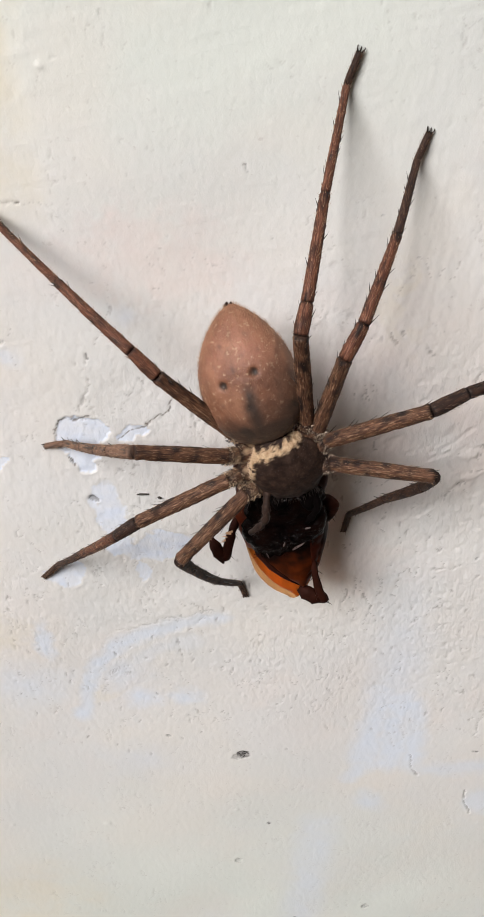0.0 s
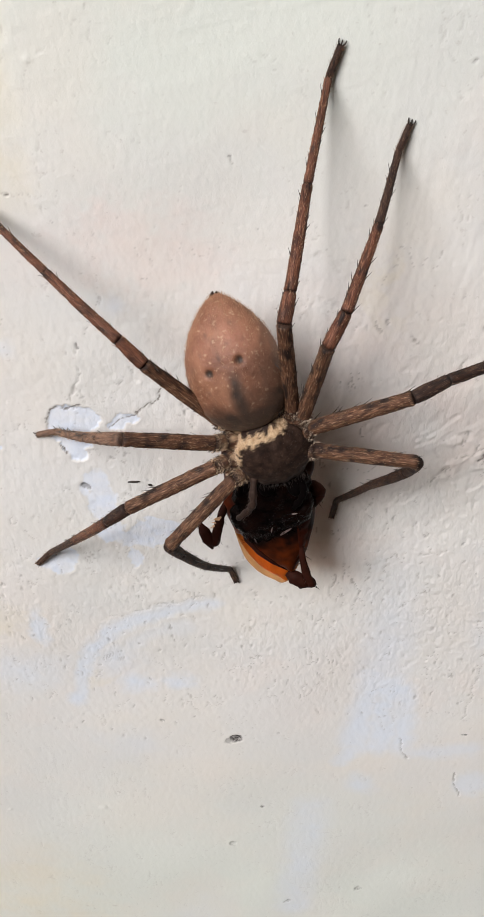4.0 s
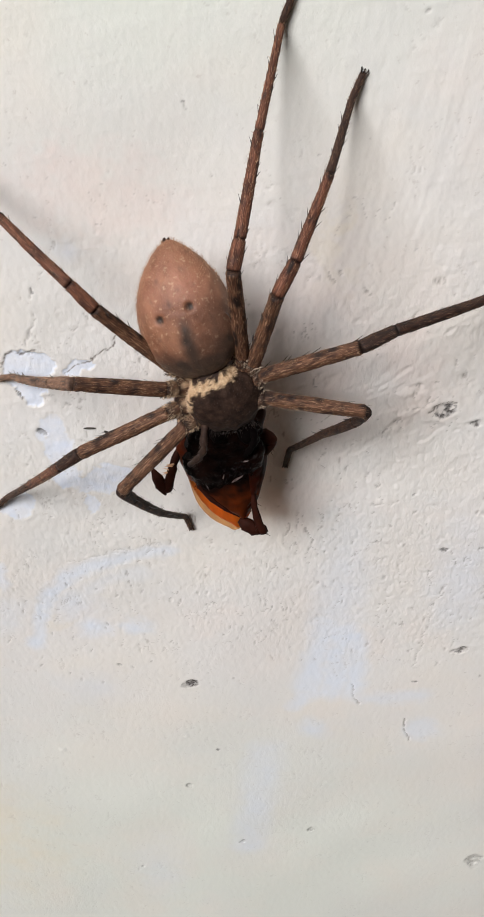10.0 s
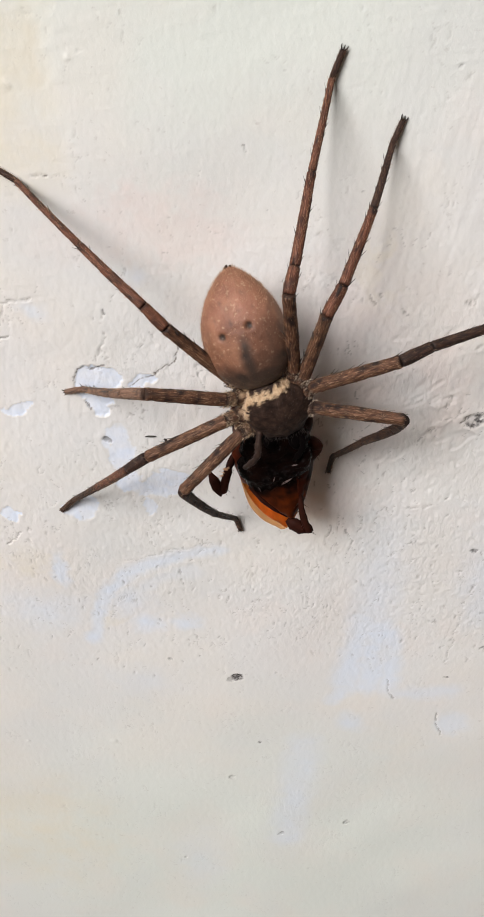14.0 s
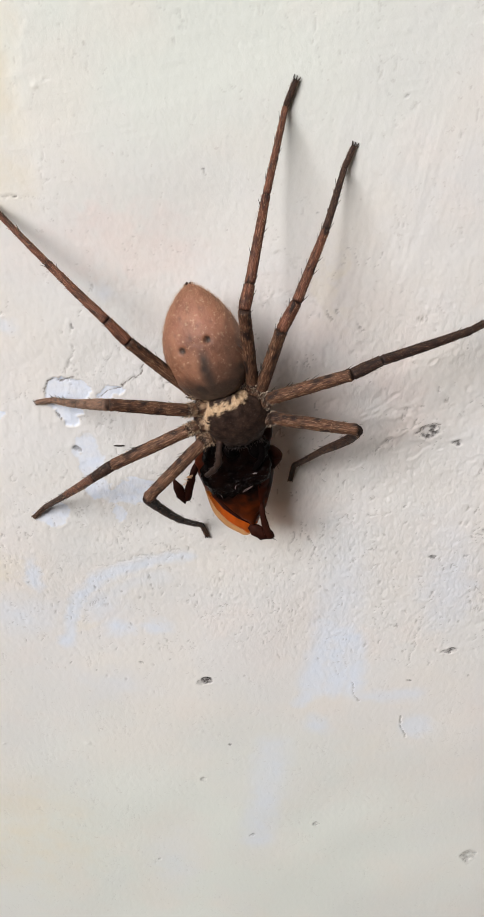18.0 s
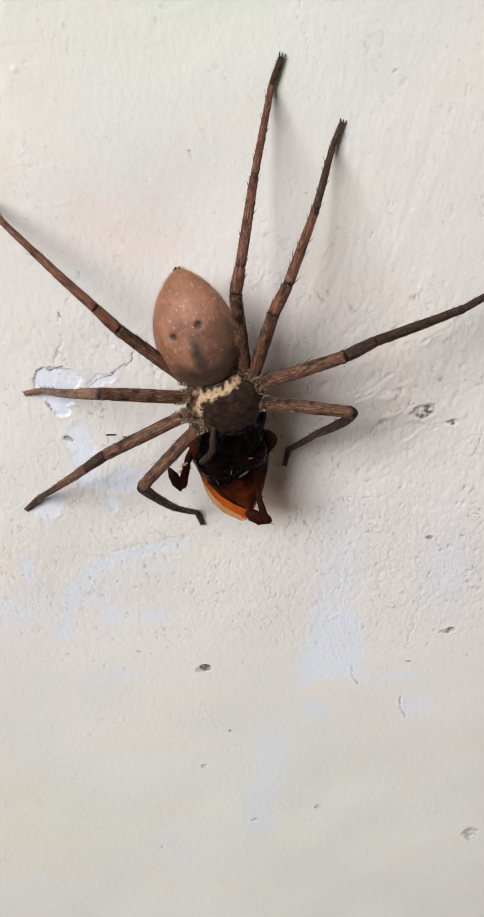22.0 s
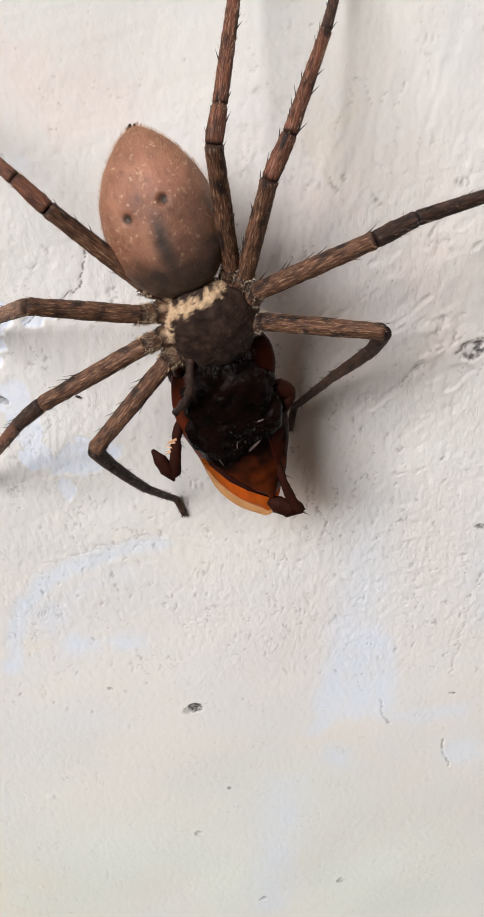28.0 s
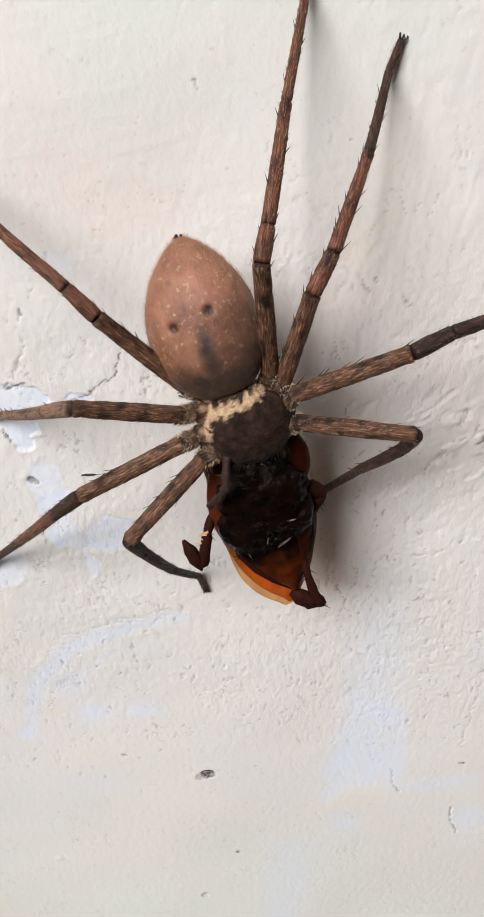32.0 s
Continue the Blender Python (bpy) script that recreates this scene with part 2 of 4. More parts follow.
SPUR = plain_material("pale_spur", (0.62, 0.36, 0.2), 0.4)
GRISTLE = plain_material("wet_gristle", (0.014, 0.009, 0.010), 0.18, Specular_IOR_Level=0.7)
SHARD = plain_material("membrane_shard", (0.10, 0.07, 0.065), 0.35)
DEBRIS = plain_material("debris_dark", (0.03, 0.024, 0.02), 0.7)


# ---------------------------------------------------------------- mesh helpers (millimetres in, metres out)
class Shape:
    """Collects vertices, faces, material slots and named vertex values, in millimetres."""

    def __init__(self):
        self.v, self.f, self.s, self.a, self.g = [], [], [], {}, []

    def add(self, verts, faces, slot=0, **values):
        n = len(self.v)
        self.v += [tuple(p) for p in verts]
        self.f += [tuple(n + i for i in f) for f in faces]
        self.s += [slot] * len(faces)
        for key, some in values.items():
            row = self.a.setdefault(key, [])
            row += [0.0] * (n - len(row)) + list(some)

    def tube(self, points, radii, sides=12, slot=0, squash=1.0, rough=0.0, mark=None, grain=0.0):
        """A closed tube along points; squash flattens it towards the wall's normal."""
        pts = [Vector(p) for p in points]
        verts, marks, ref = [], [], Vector((0.13, 1, 0.21)).normalized()
        for i, (p, r) in enumerate(zip(pts, radii)):
            d = (pts[min(i + 1, len(pts) - 1)] - pts[max(i - 1, 0)]).normalized()
            u = d.cross(ref).normalized()
            w = u.cross(d)
            for k in range(sides):
                a = 2 * math.pi * k / sides
                q = r * (1 + rough * noise.noise(p * 1.7 + Vector((k * 0.9, r, 3))))
                verts.append(p + u * (math.cos(a) * q) + w * (math.sin(a) * q * squash))
                marks.append(mark(i / (len(pts) - 1), a) if mark else 0.0)
        n = len(pts)
        faces = [(i * sides + k, i * sides + (k + 1) % sides, (i + 1) * sides + (k + 1) % sides, (i + 1) * sides + k)
                 for i in range(n - 1) for k in range(sides)]
        faces += [tuple(reversed(range(sides))), tuple(range((n - 1) * sides, n * sides))]
        self.add(verts, faces, slot, mark=marks)
        if grain:
            far = [0.0]
            for p, q in zip(pts, pts[1:]):
                far.append(far[-1] + (q - p).length)
            self.g += [(0.0, 0.0, 0.0)] * (len(self.v) - len(verts) - len(self.g))
            self.g += [(math.cos(2 * math.pi * k / sides), math.sin(2 * math.pi * k / sides), far[i] + grain) for i in range(n) for k in range(sides)]

    def hair(self, at, way, length, width, slot):
        """One tapering bristle, a thin three-sided spike."""
        way = Vector(way).normalized()
        u = way.cross(Vector((0.3, 0.8, 0.52))).normalized() * width
        w = way.cross(u)
        at = Vector(at)
        self.add([at + u, at - u * 0.5 + w * 0.87, at - u * 0.5 - w * 0.87, at + way * length],
                 [(0, 1, 3), (1, 2, 3), (2, 0, 3)], slot)

    def thread(self, at, way, length, width, slot):
        """One fine hair, a single long triangle."""
        way = Vector(way).normalized()
        u = way.cross(Vector((0.1, -0.78, 0.6)))
        u = (u.normalized() if u.length > 1e-4 else Vector((1, 0, 0))) * width
        self.add([Vector(at) + u, Vector(at) - u, Vector(at) + way * length], [(0, 1, 2)], slot)

    def lobe(self, centre, axes, rings=16, sides=20, slot=0, rough=0.0, freq=0.6, seed=0.0, profile=None, arch=0.0, **marks):
        """An egg: axes are three vectors (half sizes), the first its length; profile(s) gives the width along it, arch lifts its middle."""
        c, (a, b, d) = Vector(centre), [Vector(q) for q in axes]
        verts, faces, values = [c - a], [], {k: [] for k in marks}
        params = [(0.0, 0.0)]
        for i in range(1, rings):
            s = i / rings
            w = profile(s) if profile else math.sin(math.pi * s)
            along = (2 * s - 1) if profile else -math.cos(math.pi * s)
            for k in range(sides):
                t = 2 * math.pi * k / sides
                p = a * along + (b * math.cos(t) + d * (math.sin(t) + arch)) * w
                if rough:
                    q = Vector(p) * freq + Vector((seed, seed * 0.7, -seed))
                    p = p * (1 + rough * noise.fractal(q, 1.0, 2.0, 3))
                verts.append(c + p)
                params.append((s, t))
        verts.append(c + a)
        params.append((1.0, 0.0))
        faces += [(0, 1 + (k + 1) % sides, 1 + k) for k in range(sides)]
        for i in range(rings - 2):
            for k in range(sides):
                p, q = 1 + i * sides + k, 1 + i * sides + (k + 1) % sides
                faces.append((p, q, q + sides, p + sides))
        last = 1 + (rings - 2) * sides
        faces += [(last + k, last + (k + 1) % sides, len(verts) - 1) for k in range(sides)]
        for key, fn in marks.items():
            values[key] = [fn(s, t) for s, t in params]
        self.add(verts, faces, slot, **values)
        return verts


def mesh_of(name, shape, materials, origin=(0, 0, 0), smooth=True):
    me = bpy.data.meshes.new(name)
    o = Vector(origin)
    me.from_pydata([(Vector(p) - o) * 0.001 for p in shape.v], [], shape.f)
    for m in materials:
        me.materials.append(m)
    me.polygons.foreach_set("material_index", shape.s)
    me.polygons.foreach_set("use_smooth", [smooth] * len(shape.f))
    for key, row in shape.a.items():
        row = row + [0.0] * (len(shape.v) - len(row))
        me.attributes.new(key, "FLOAT", "POINT").data.foreach_set("value", row)
    if shape.g:
        rows = np.zeros((len(shape.v), 3), np.float32)
        rows[:len(shape.g)] = shape.g
        me.attributes.new("grain", "FLOAT_VECTOR", "POINT").data.foreach_set("vector", rows.ravel())
    me.update()
    return me


def part(name, shape, materials, parent, label="", origin=(0, 0, 0)):
    """Links a shape as one mesh object under a thing or a part; origin is the thing's place in millimetres."""
    ob = new(name, mesh_of(name, shape, materials if isinstance(materials, (list, tuple)) else [materials], origin))
    ob.parent = parent
    if label:
        tagged(ob, label)
    return ob


# ---------------------------------------------------------------- the plastered wall
RNG = np.random.default_rng(7)
GRAD = RNG.uniform(-1, 1, (256, 256))


def lattice(x, z):
    """Smooth value noise on arrays, from -1 to 1."""
    i, k = np.floor(x).astype(int), np.floor(z).astype(int)
    u, w = x - i, z - k
    u, w = u * u * u * (u * (u * 6 - 15) + 10), w * w * w * (w * (w * 6 - 15) + 10)
    g = lambda a, b: GRAD[(i + a) & 255, (k + b) & 255]
    return (g(0, 0) * (1 - u) + g(1, 0) * u) * (1 - w) + (g(0, 1) * (1 - u) + g(1, 1) * u) * w


def cloudy(x, z, size, octaves=4, gain=0.5, shift=0.0):
    total, amp = 0.0, 1.0
    for n in range(octaves):
        f, turn = 2.03 ** n / size, 0.6 + 1.1 * n
        c, s = math.cos(turn) * f, math.sin(turn) * f
        total, amp = total + amp * lattice(x * c + z * s + shift + 17.3 * n, z * c - x * s - shift + 9.1 * n), amp * gain
    return total


def step(v, lo, hi):
    t = np.clip((v - lo) / (hi - lo), 0, 1)
    return t * t * (3 - 2 * t)


class Plaster:
    """The relief and the colour masks of the wall, on a grid of millimetres."""

    def __init__(self, x0, x1, z0, z1, pitch):
        self.nx, self.nz = int((x1 - x0) / pitch) + 1, int((z1 - z0) / pitch) + 1
        self.x, self.z = np.meshgrid(np.linspace(x0, x1, self.nx), np.linspace(z0, z1, self.nz))
        self.wx = self.x + 1.1 * cloudy(self.x, self.z, 5, 4, 0.55, 3.0)
        self.wz = self.z + 1.1 * cloudy(self.x, self.z, 5, 4, 0.55, 41.0)
        self.jag = [0.3 * cloudy(self.x, self.z, 1.3, 3, 0.6, k) for k in (7.0, 29.0)]
        self.h = np.zeros_like(self.x)
        self.mask = {k: np.zeros_like(self.x) for k in ("peel", "wash", "dirt", "crack", "ochre", "pale", "rose", "rough")}
        edge = np.minimum(np.minimum(self.x - x0, x1 - self.x), np.minimum(self.z - z0, z1 - self.z))
        self.fade = step(edge, 0.0, 6.0)

    def oval(self, cx, cz, rx, rz, turn=0.0, rag=1.0):
        """Distance field of a ragged oval: 1 in its middle, 0 on its rim."""
        x, z = self.x + (self.wx - self.x + self.jag[0]) * rag - cx, self.z + (self.wz - self.z + self.jag[1]) * rag - cz
        c, s = math.cos(radians(turn)), math.sin(radians(turn))
        return 1 - np.sqrt(((c * x + s * z) / rx) ** 2 + ((c * z - s * x) / rz) ** 2)

    def put(self, key, value):
        self.mask[key] = np.maximum(self.mask[key], value)

    def peel(self, *ovals, depth=0.3):
        """A flaked-off patch: the pale blue coat underneath, a step lower."""
        d = np.max([self.oval(*o) for o in ovals], axis=0)
        rim = 0.07 if depth > 0.1 else 0.2
        self.put("peel", (1.0 if depth > 0.1 else 0.92) * step(d, 0.0, rim) * (0.8 + 0.2 * step(cloudy(self.x, self.z, 3.0, 3, 0.6, 14.0), -0.6, 0.5)))
        self.h -= 0.8 * depth * step(d, -0.01, rim)
        self.h += 0.035 * step(d, -0.30, -0.05) * (1 - step(d, -0.05, 0.02))

    def wash(self, strength, *ovals, soft=0.5, depth=0.02):
        d = np.max([self.oval(o[0], o[1], o[2] * 1.3, o[3] * 1.3, o[4] if len(o) > 4 else 0.0, rag=0.9) for o in ovals], axis=0)
        m = step(d + 0.10 * cloudy(self.x, self.z, 4.0, 3, 0.5, 90.0), -0.10, soft + 0.3)
        self.put("wash", strength * m)
        self.h -= depth * m

    def stroke(self, strength, width, *points, depth=0.03):
        """A brush stroke of pale blue along a line, soft at its edges and streaked lengthwise."""
        best = np.full_like(self.x, 99.0)
        px, pz = self.x + (self.wx - self.x) * 0.8, self.z + (self.wz - self.z) * 0.8
        for (ax, az), (bx, bz) in zip(points, points[1:]):
            dx, dz = bx - ax, bz - az
            t = np.clip(((px - ax) * dx + (pz - az) * dz) / (dx * dx + dz * dz), 0, 1)
            best = np.minimum(best, np.hypot(px - ax - t * dx, pz - az - t * dz))
        worn = 0.78 + 0.22 * step(cloudy(self.x, self.z, 6.0, 3, 0.55, 130.0), -0.7, 0.4)
        m = (1 - step(best, 0.1 * width, 1.7 * width)) * worn
        self.put("wash", strength * m)
        self.h -= depth * m

    def tint(self, key, strength, cx, cz, rx, rz):
        self.put(key, strength * step(self.oval(cx, cz, rx, rz, rag=3.0), 0.0, 0.8))

    def crack(self, points, width=0.25, depth=0.35, dark=0.8):
        best = np.full_like(self.x, 99.0)
        for (ax, az), (bx, bz) in zip(points, points[1:]):
            px, pz = self.x + (self.wx - self.x) * 0.6 + self.jag[0] - ax, self.z + (self.wz - self.z) * 0.6 + self.jag[1] - az
            dx, dz = bx - ax, bz - az
            t = np.clip((px * dx + pz * dz) / (dx * dx + dz * dz), 0, 1)
            best = np.minimum(best, np.hypot(px - t * dx, pz - t * dz))
        thin = width * (0.75 + 0.5 * cloudy(self.x, self.z, 2.5, 2))
        m = 1 - step(best, thin * 0.5, thin * 1.0 + 0.10)
        self.put("crack", dark * m)
        self.h -= depth * m

    def pit(self, cx, cz, rx, rz, turn=0.0, depth=0.9, dirt=0.9, rim=0.04, fill=0.5):
        d = self.oval(cx, cz, rx, rz, turn, rag=0.7)
        speckle = step(cloudy(self.x, self.z, 1.0, 2, 0.5, 5.0), -0.05, 0.3)
        self.put("dirt", dirt * step(d, 0.0, 0.25) * (fill + (1 - fill) * speckle))
        self.h -= 0.6 * depth * step(d, 0.0, 0.6) * (0.55 + 0.45 * speckle)
        self.h += 0.5 * rim * step(d, -0.9, -0.1) * (1 - step(d, -0.1, 0.1))

    def nicks(self, count, x0, x1, z0, z1):
        """Short dark upright splits, strewn at random, denser towards the middle of the strip."""
        rnd, pitch = random.Random(12), self.x[0, 1] - self.x[0, 0]
        for _ in range(count):
            cx, cz = rnd.uniform(x0, x1), z0 + (z1 - z0) * (rnd.random() + rnd.random()) / 2
            tall, lean, thin = rnd.uniform(0.3, 1.3), rnd.uniform(-0.35, 0.35), rnd.uniform(0.13, 0.24)
            k, i = int((cx - self.x[0, 0]) / pitch), int((cz - self.z[0, 0]) / pitch)
            at = (slice(i - 7, i + 8), slice(k - 5, k + 6))
            dx, dz = self.x[at] - cx, self.z[at] - cz
            m = step(1 - np.hypot((dx - lean * dz + 0.12 * np.sin(dz * 3 + cx)) / (thin * 1.6), dz / tall), 0.0, 0.7)
            self.mask["crack"][at] = np.maximum(self.mask["crack"][at], rnd.uniform(0.08, 0.42) * m)
            self.h[at] -= 0.11 * m

    def lump(self, cx, cz, r, height):
        self.h += height * step(self.oval(cx, cz, r, r * 0.8, rag=0.5), 0.0, 0.8)


def build_wall():
    X0, X1, Z0, Z1 = -101.0, 101.0, 972.0, 1304.0
    w = Plaster(X0, X1, Z0, Z1, 0.28)
    x, z = w.x, w.z
    # trowelled plaster: slow waves, then grain that is rougher in a belt behind and below the spider
    belt = step(z, 1116, 1156) * (1 - 0.85 * step(z, 1228, 1258)) * (0.55 + 0.45 * step(x, -60, 40)) + 0.12
    w.h += 0.5 * cloudy(x, z, 40, 2) + 0.045 * cloudy(x, z * 1.4, 9, 2, 0.4, 8.0) * (0.3 + belt)
    grain = cloudy(x * 1.25, z * 0.6, 2.4, 4, 0.6, 21.0)
    w.h += 0.015 * grain * belt + (0.010 + 0.024 * belt) * cloudy(x * 1.3, z * 0.8, 1.1, 3, 0.65, 77.0)
    # short hairline splits in the skim coat, upright for the most part
    split = 1 - np.abs(cloudy(x * 1.5, z * 0.55, 4.2, 3, 0.55, 51.0))
    where = step(cloudy(x, z, 5.5, 3, 0.6, 24.0), 0.15, 0.5) * (0.25 + belt)
    thin = step(split, 0.955, 0.99) * where
    w.h -= 0.11 * thin
    w.put("crack", 0.3 * thin)
    # a sandy strip below the prey, with short dark upright splits
    sandy = step(z, 1122, 1138) * (1 - step(z, 1190, 1215)) * (0.35 + 0.65 * step(cloudy(x, z, 30, 2, 0.5, 12.0), -0.5, 0.4))
    w.h += 0.014 * sandy * cloudy(x, z * 0.8, 0.8, 2, 0.5, 91.0)
    # plaster pressed up by the float into small sharp-edged flakes, upright for the most part
    flake = step(cloudy(x * 1.5, z * 0.75, 1.5, 3, 0.6, 118.0), -0.25, 0.2) + 0.6 * step(cloudy(x * 1.2, z * 0.9, 0.9, 2, 0.6, 141.0), -0.1, 0.3)
    coarse = step(z, 1118, 1146) * (1 - step(z, 1222, 1246)) * (0.25 + 0.75 * step(cloudy(x, z, 22, 3, 0.55, 61.0) + 0.012 * x, -0.45, 0.5))
    w.h += 0.030 * coarse * flake
    w.put("rough", coarse)
    w.nicks(300, -70, 75, 1116, 1204)
    # slanting dents where the trowel dragged, east of the spider
    drag = step(1 - np.hypot((x - 40.0) / 34.0, (z - 1208.0) / 26.0), 0.0, 0.5)
    dent = cloudy(0.42 * x + 0.30 * z, (0.8 * z - 0.6 * x) * 1.1, 3.2, 3, 0.55, 108.0)
    w.h += 0.06 * drag * dent - 0.15 * drag * step(dent, 0.42, 0.72)
    # upright brush marks in the paint
    brush = step(z, 1185, 1200) * (1 - step(z, 1262, 1280)) * step(cloudy(x, z, 25, 2, 0.5, 64.0), -0.4, 0.4)
    w.h += 0.035 * brush * cloudy(x * 1.1 - z * 0.16, z * 0.13, 1.7, 3, 0.6, 72.0)
    w.h -= 0.04 * belt * step(cloudy(x * 1.7, z * 0.7, 2.3, 4, 0.6, 60.0), 0.75, 1.0)
    # fine scratches of the trowel across the smooth upper part
    scratch = cloudy(x * 0.10 + z * 0.02, z - 0.18 * x, 0.9, 3, 0.6, 33.0)
    w.h += 0.013 * scratch * step(z, 1196, 1236)
    # a band of older, yellower coat with an upright edge
    w.h += 0.2 * step(w.wx, -28.5, -25.0) * step(z, 1225, 1285)
    # flaked patches about the feet
    w.peel((-26.1, 1213.6, 5.2, 3.6), (-25.6, 1207.6, 2.3, 3.0))
    w.peel((-17.0, 1213.4, 3.0, 1.5, 25), depth=0.18)
    w.peel((-22.6, 1195.5, 2.9, 7.5), (-21.5, 1188.5, 3.6, 3.0), (-13.5, 1187.4, 7.2, 3.4, 8), (-17.5, 1181.5, 1.8, 3.0), depth=0.07)
    w.peel((-32.6, 1180.6, 3.6, 4.4), depth=0.06)
    w.peel((-43.0, 1207.0, 3.4, 1.2, 12), depth=0.12)
    w.peel((-48.5, 1178.0, 2.4, 2.2), depth=0.12)
    # pale blue under-paint that shows through worn cream
    w.wash(1.0, (-57.0, 1245.0, 9.0, 9.2), (-62.0, 1246.0, 11.0, 9.4), soft=-0.1, depth=0.08)
    w.wash(0.5, (-36.5, 1229.6, 2.6, 1.8, -15), soft=0.6)
    w.wash(0.45, (-16.3, 1236.5, 2.4, 2.0), soft=0.8)
    w.wash(0.9, (-39.6, 1160.0, 2.2, 6.0), soft=0.6)
    w.stroke(0.82, 1.9, (-3.5, 1167.5), (-9.0, 1166.0), (-16.0, 1163.5), (-22.5, 1160.2), (-28.0, 1155.4), (-31.6, 1149.0), (-33.6, 1141.0), (-34.6, 1135.5))
    w.stroke(0.3, 1.8, (-8.0, 1160.0), (-15.0, 1158.5), (-20.5, 1155.0), (-24.5, 1149.0))
    w.wash(0.85, (-21.0, 1141.6, 5.0, 4.4), (-11.2, 1142.6, 3.8, 3.4), soft=0.8)
    w.wash(0.7, (-47.0, 1146.5, 11.0, 8.0), (-24.0, 1150.0, 7.0, 6.0), soft=1.0)
    w.stroke(0.85, 3.6, (32.0, 1144.0), (30.6, 1130.0), (29.2, 1121.0))
    w.stroke(0.95, 4.2, (35.0, 1142.0), (35.2, 1134.0), (34.4, 1122.0))
    w.stroke(0.82, 3.4, (38.2, 1139.0), (39.2, 1130.0), (39.6, 1120.5))
    w.stroke(0.65, 2.2, (32.0, 1120.0), (28.0, 1117.6), (26.2, 1113.8))
    w.stroke(0.5, 2.4, (39.0, 1119.0), (46.0, 1117.4), (52.0, 1118.4), (57.0, 1119.4))
    w.wash(0.55, (34.0, 1152.0, 6.5, 26.0), (60.0, 1160.0, 7.0, 18.0), soft=0.8)
    w.wash(0.65, (31.0, 1104.5, 4.2, 4.6), soft=0.8)
    w.wash(0.5, (58.3, 1105.6, 4.2, 5.2), soft=0.5, depth=0.1)
    w.stroke(0.55, 4.6, (18.6, 1094.0), (17.8, 1078.0), (16.4, 1060.0), (15.0, 1046.0))
    w.wash(0.4, (-12.0, 1030.0, 9.0, 20.0), (-22.0, 1120.0, 12.0, 8.0), soft=1.0)
    w.put("ochre", 0.75 * (1 - step(w.wx, -29.5, -24.5)) * step(w.wz, 1247, 1259))
    w.tint("ochre", 0.4, 27.0, 1238.0, 4.0, 14.0)
    w.tint("ochre", 0.55, -58.0, 1262.0, 26.0, 40.0)
    w.tint("ochre", 0.6, -60.0, 1045.0, 36.0, 46.0)
    w.tint("ochre", 0.4, -27.0, 1144.0, 4.5, 5.5)
    w.tint("ochre", 0.5, -49.0, 1163.0, 9.0, 8.0)
    w.tint("ochre", 0.15, 44.0, 1095.0, 10.0, 12.0)
    w.tint("pale", 1.0, 0.0, 1292.0, 75.0, 52.0)
    w.tint("pale", 1.0, 0.0, 1030.0, 150.0, 110.0)
    w.tint("rose", 0.9, -12.0, 1246.0, 22.0, 12.0)
    w.tint("rose", 0.6, 24.0, 1182.0, 18.0, 12.0)
    # warm bounce beside the spider put in as pink, over the plaster's own pink
    w.tint("rose", 0.75, 28.0, 1214.0, 30.0, 36.0)
    # cracks and lifted edges
    w.crack([(-19.8, 1211.6), (-14.6, 1215.2), (-12.2, 1216.9), (-10.4, 1218.0), (-9.4, 1221.0), (-8.6, 1224.5)], 0.11, 0.1, 0.9)
    # next three outline the flaked patch: shade under its lip, painted as dark lines
    w.crack([(-30.2, 1210.8), (-31.0, 1214.0), (-29.6, 1216.6), (-27.0, 1216.4)], 0.08, 0.1, 0.7)
    w.crack([(-26.6, 1216.2), (-23.6, 1217.9)], 0.2, 0.15, 0.85)
    w.crack([(-28.0, 1208.6), (-27.4, 1205.8)], 0.18, 0.15, 0.85)
    w.crack([(-33.5, 1255.6), (-30.4, 1255.9), (-29.4, 1255.4), (-25.3, 1255.3)], 0.08, 0.12, 0.2)
    w.crack([(-31.2, 1255.9), (-29.4, 1255.5)], 0.2, 0.2, 0.9)
    w.crack([(-49.0, 1233.4), (-46.0, 1230.6), (-42.0, 1230.5), (-36.5, 1232.0)], 0.1, 0.2, 0.25)
    w.crack([(-45.0, 1222.3), (-42.6, 1224.0)], 0.22, 0.3, 0.6)
    w.crack([(39.2, 1122.2), (40.2, 1119.0), (41.4, 1115.6)], 0.12, 0.25, 0.45)
    w.crack([(53.5, 1109.4), (54.4, 1104.6), (56.2, 1100.2)], 0.2, 0.35, 0.55)
    w.crack([(-24.2, 1163.1), (-19.5, 1164.4), (-13.0, 1166.7), (-4.5, 1169.5)], 0.06, 0.12, 0.22)
    w.crack([(55.0, 1148.0), (54.0, 1143.0), (54.4, 1136.0), (53.2, 1130.0)], 0.11, 0.2, 0.28)
    w.crack([(44.0, 1205.6), (46.0, 1206.8), (48.0, 1208.4)], 0.08, 0.15, 0.35)
    w.crack([(38.5, 1181.0), (42.0, 1182.2), (46.0, 1182.8)], 0.08, 0.15, 0.3)
    w.crack([(-52.0, 1184.0), (-51.3, 1188.0)], 0.16, 0.25, 0.4)
    w.crack([(-50.3, 1168.8), (-47.6, 1172.4)], 0.2, 0.3, 0.4)
    w.crack([(-22.8, 1228.6), (-23.4, 1224.0), (-24.6, 1219.6)], 0.1, 0.2, 0.3)
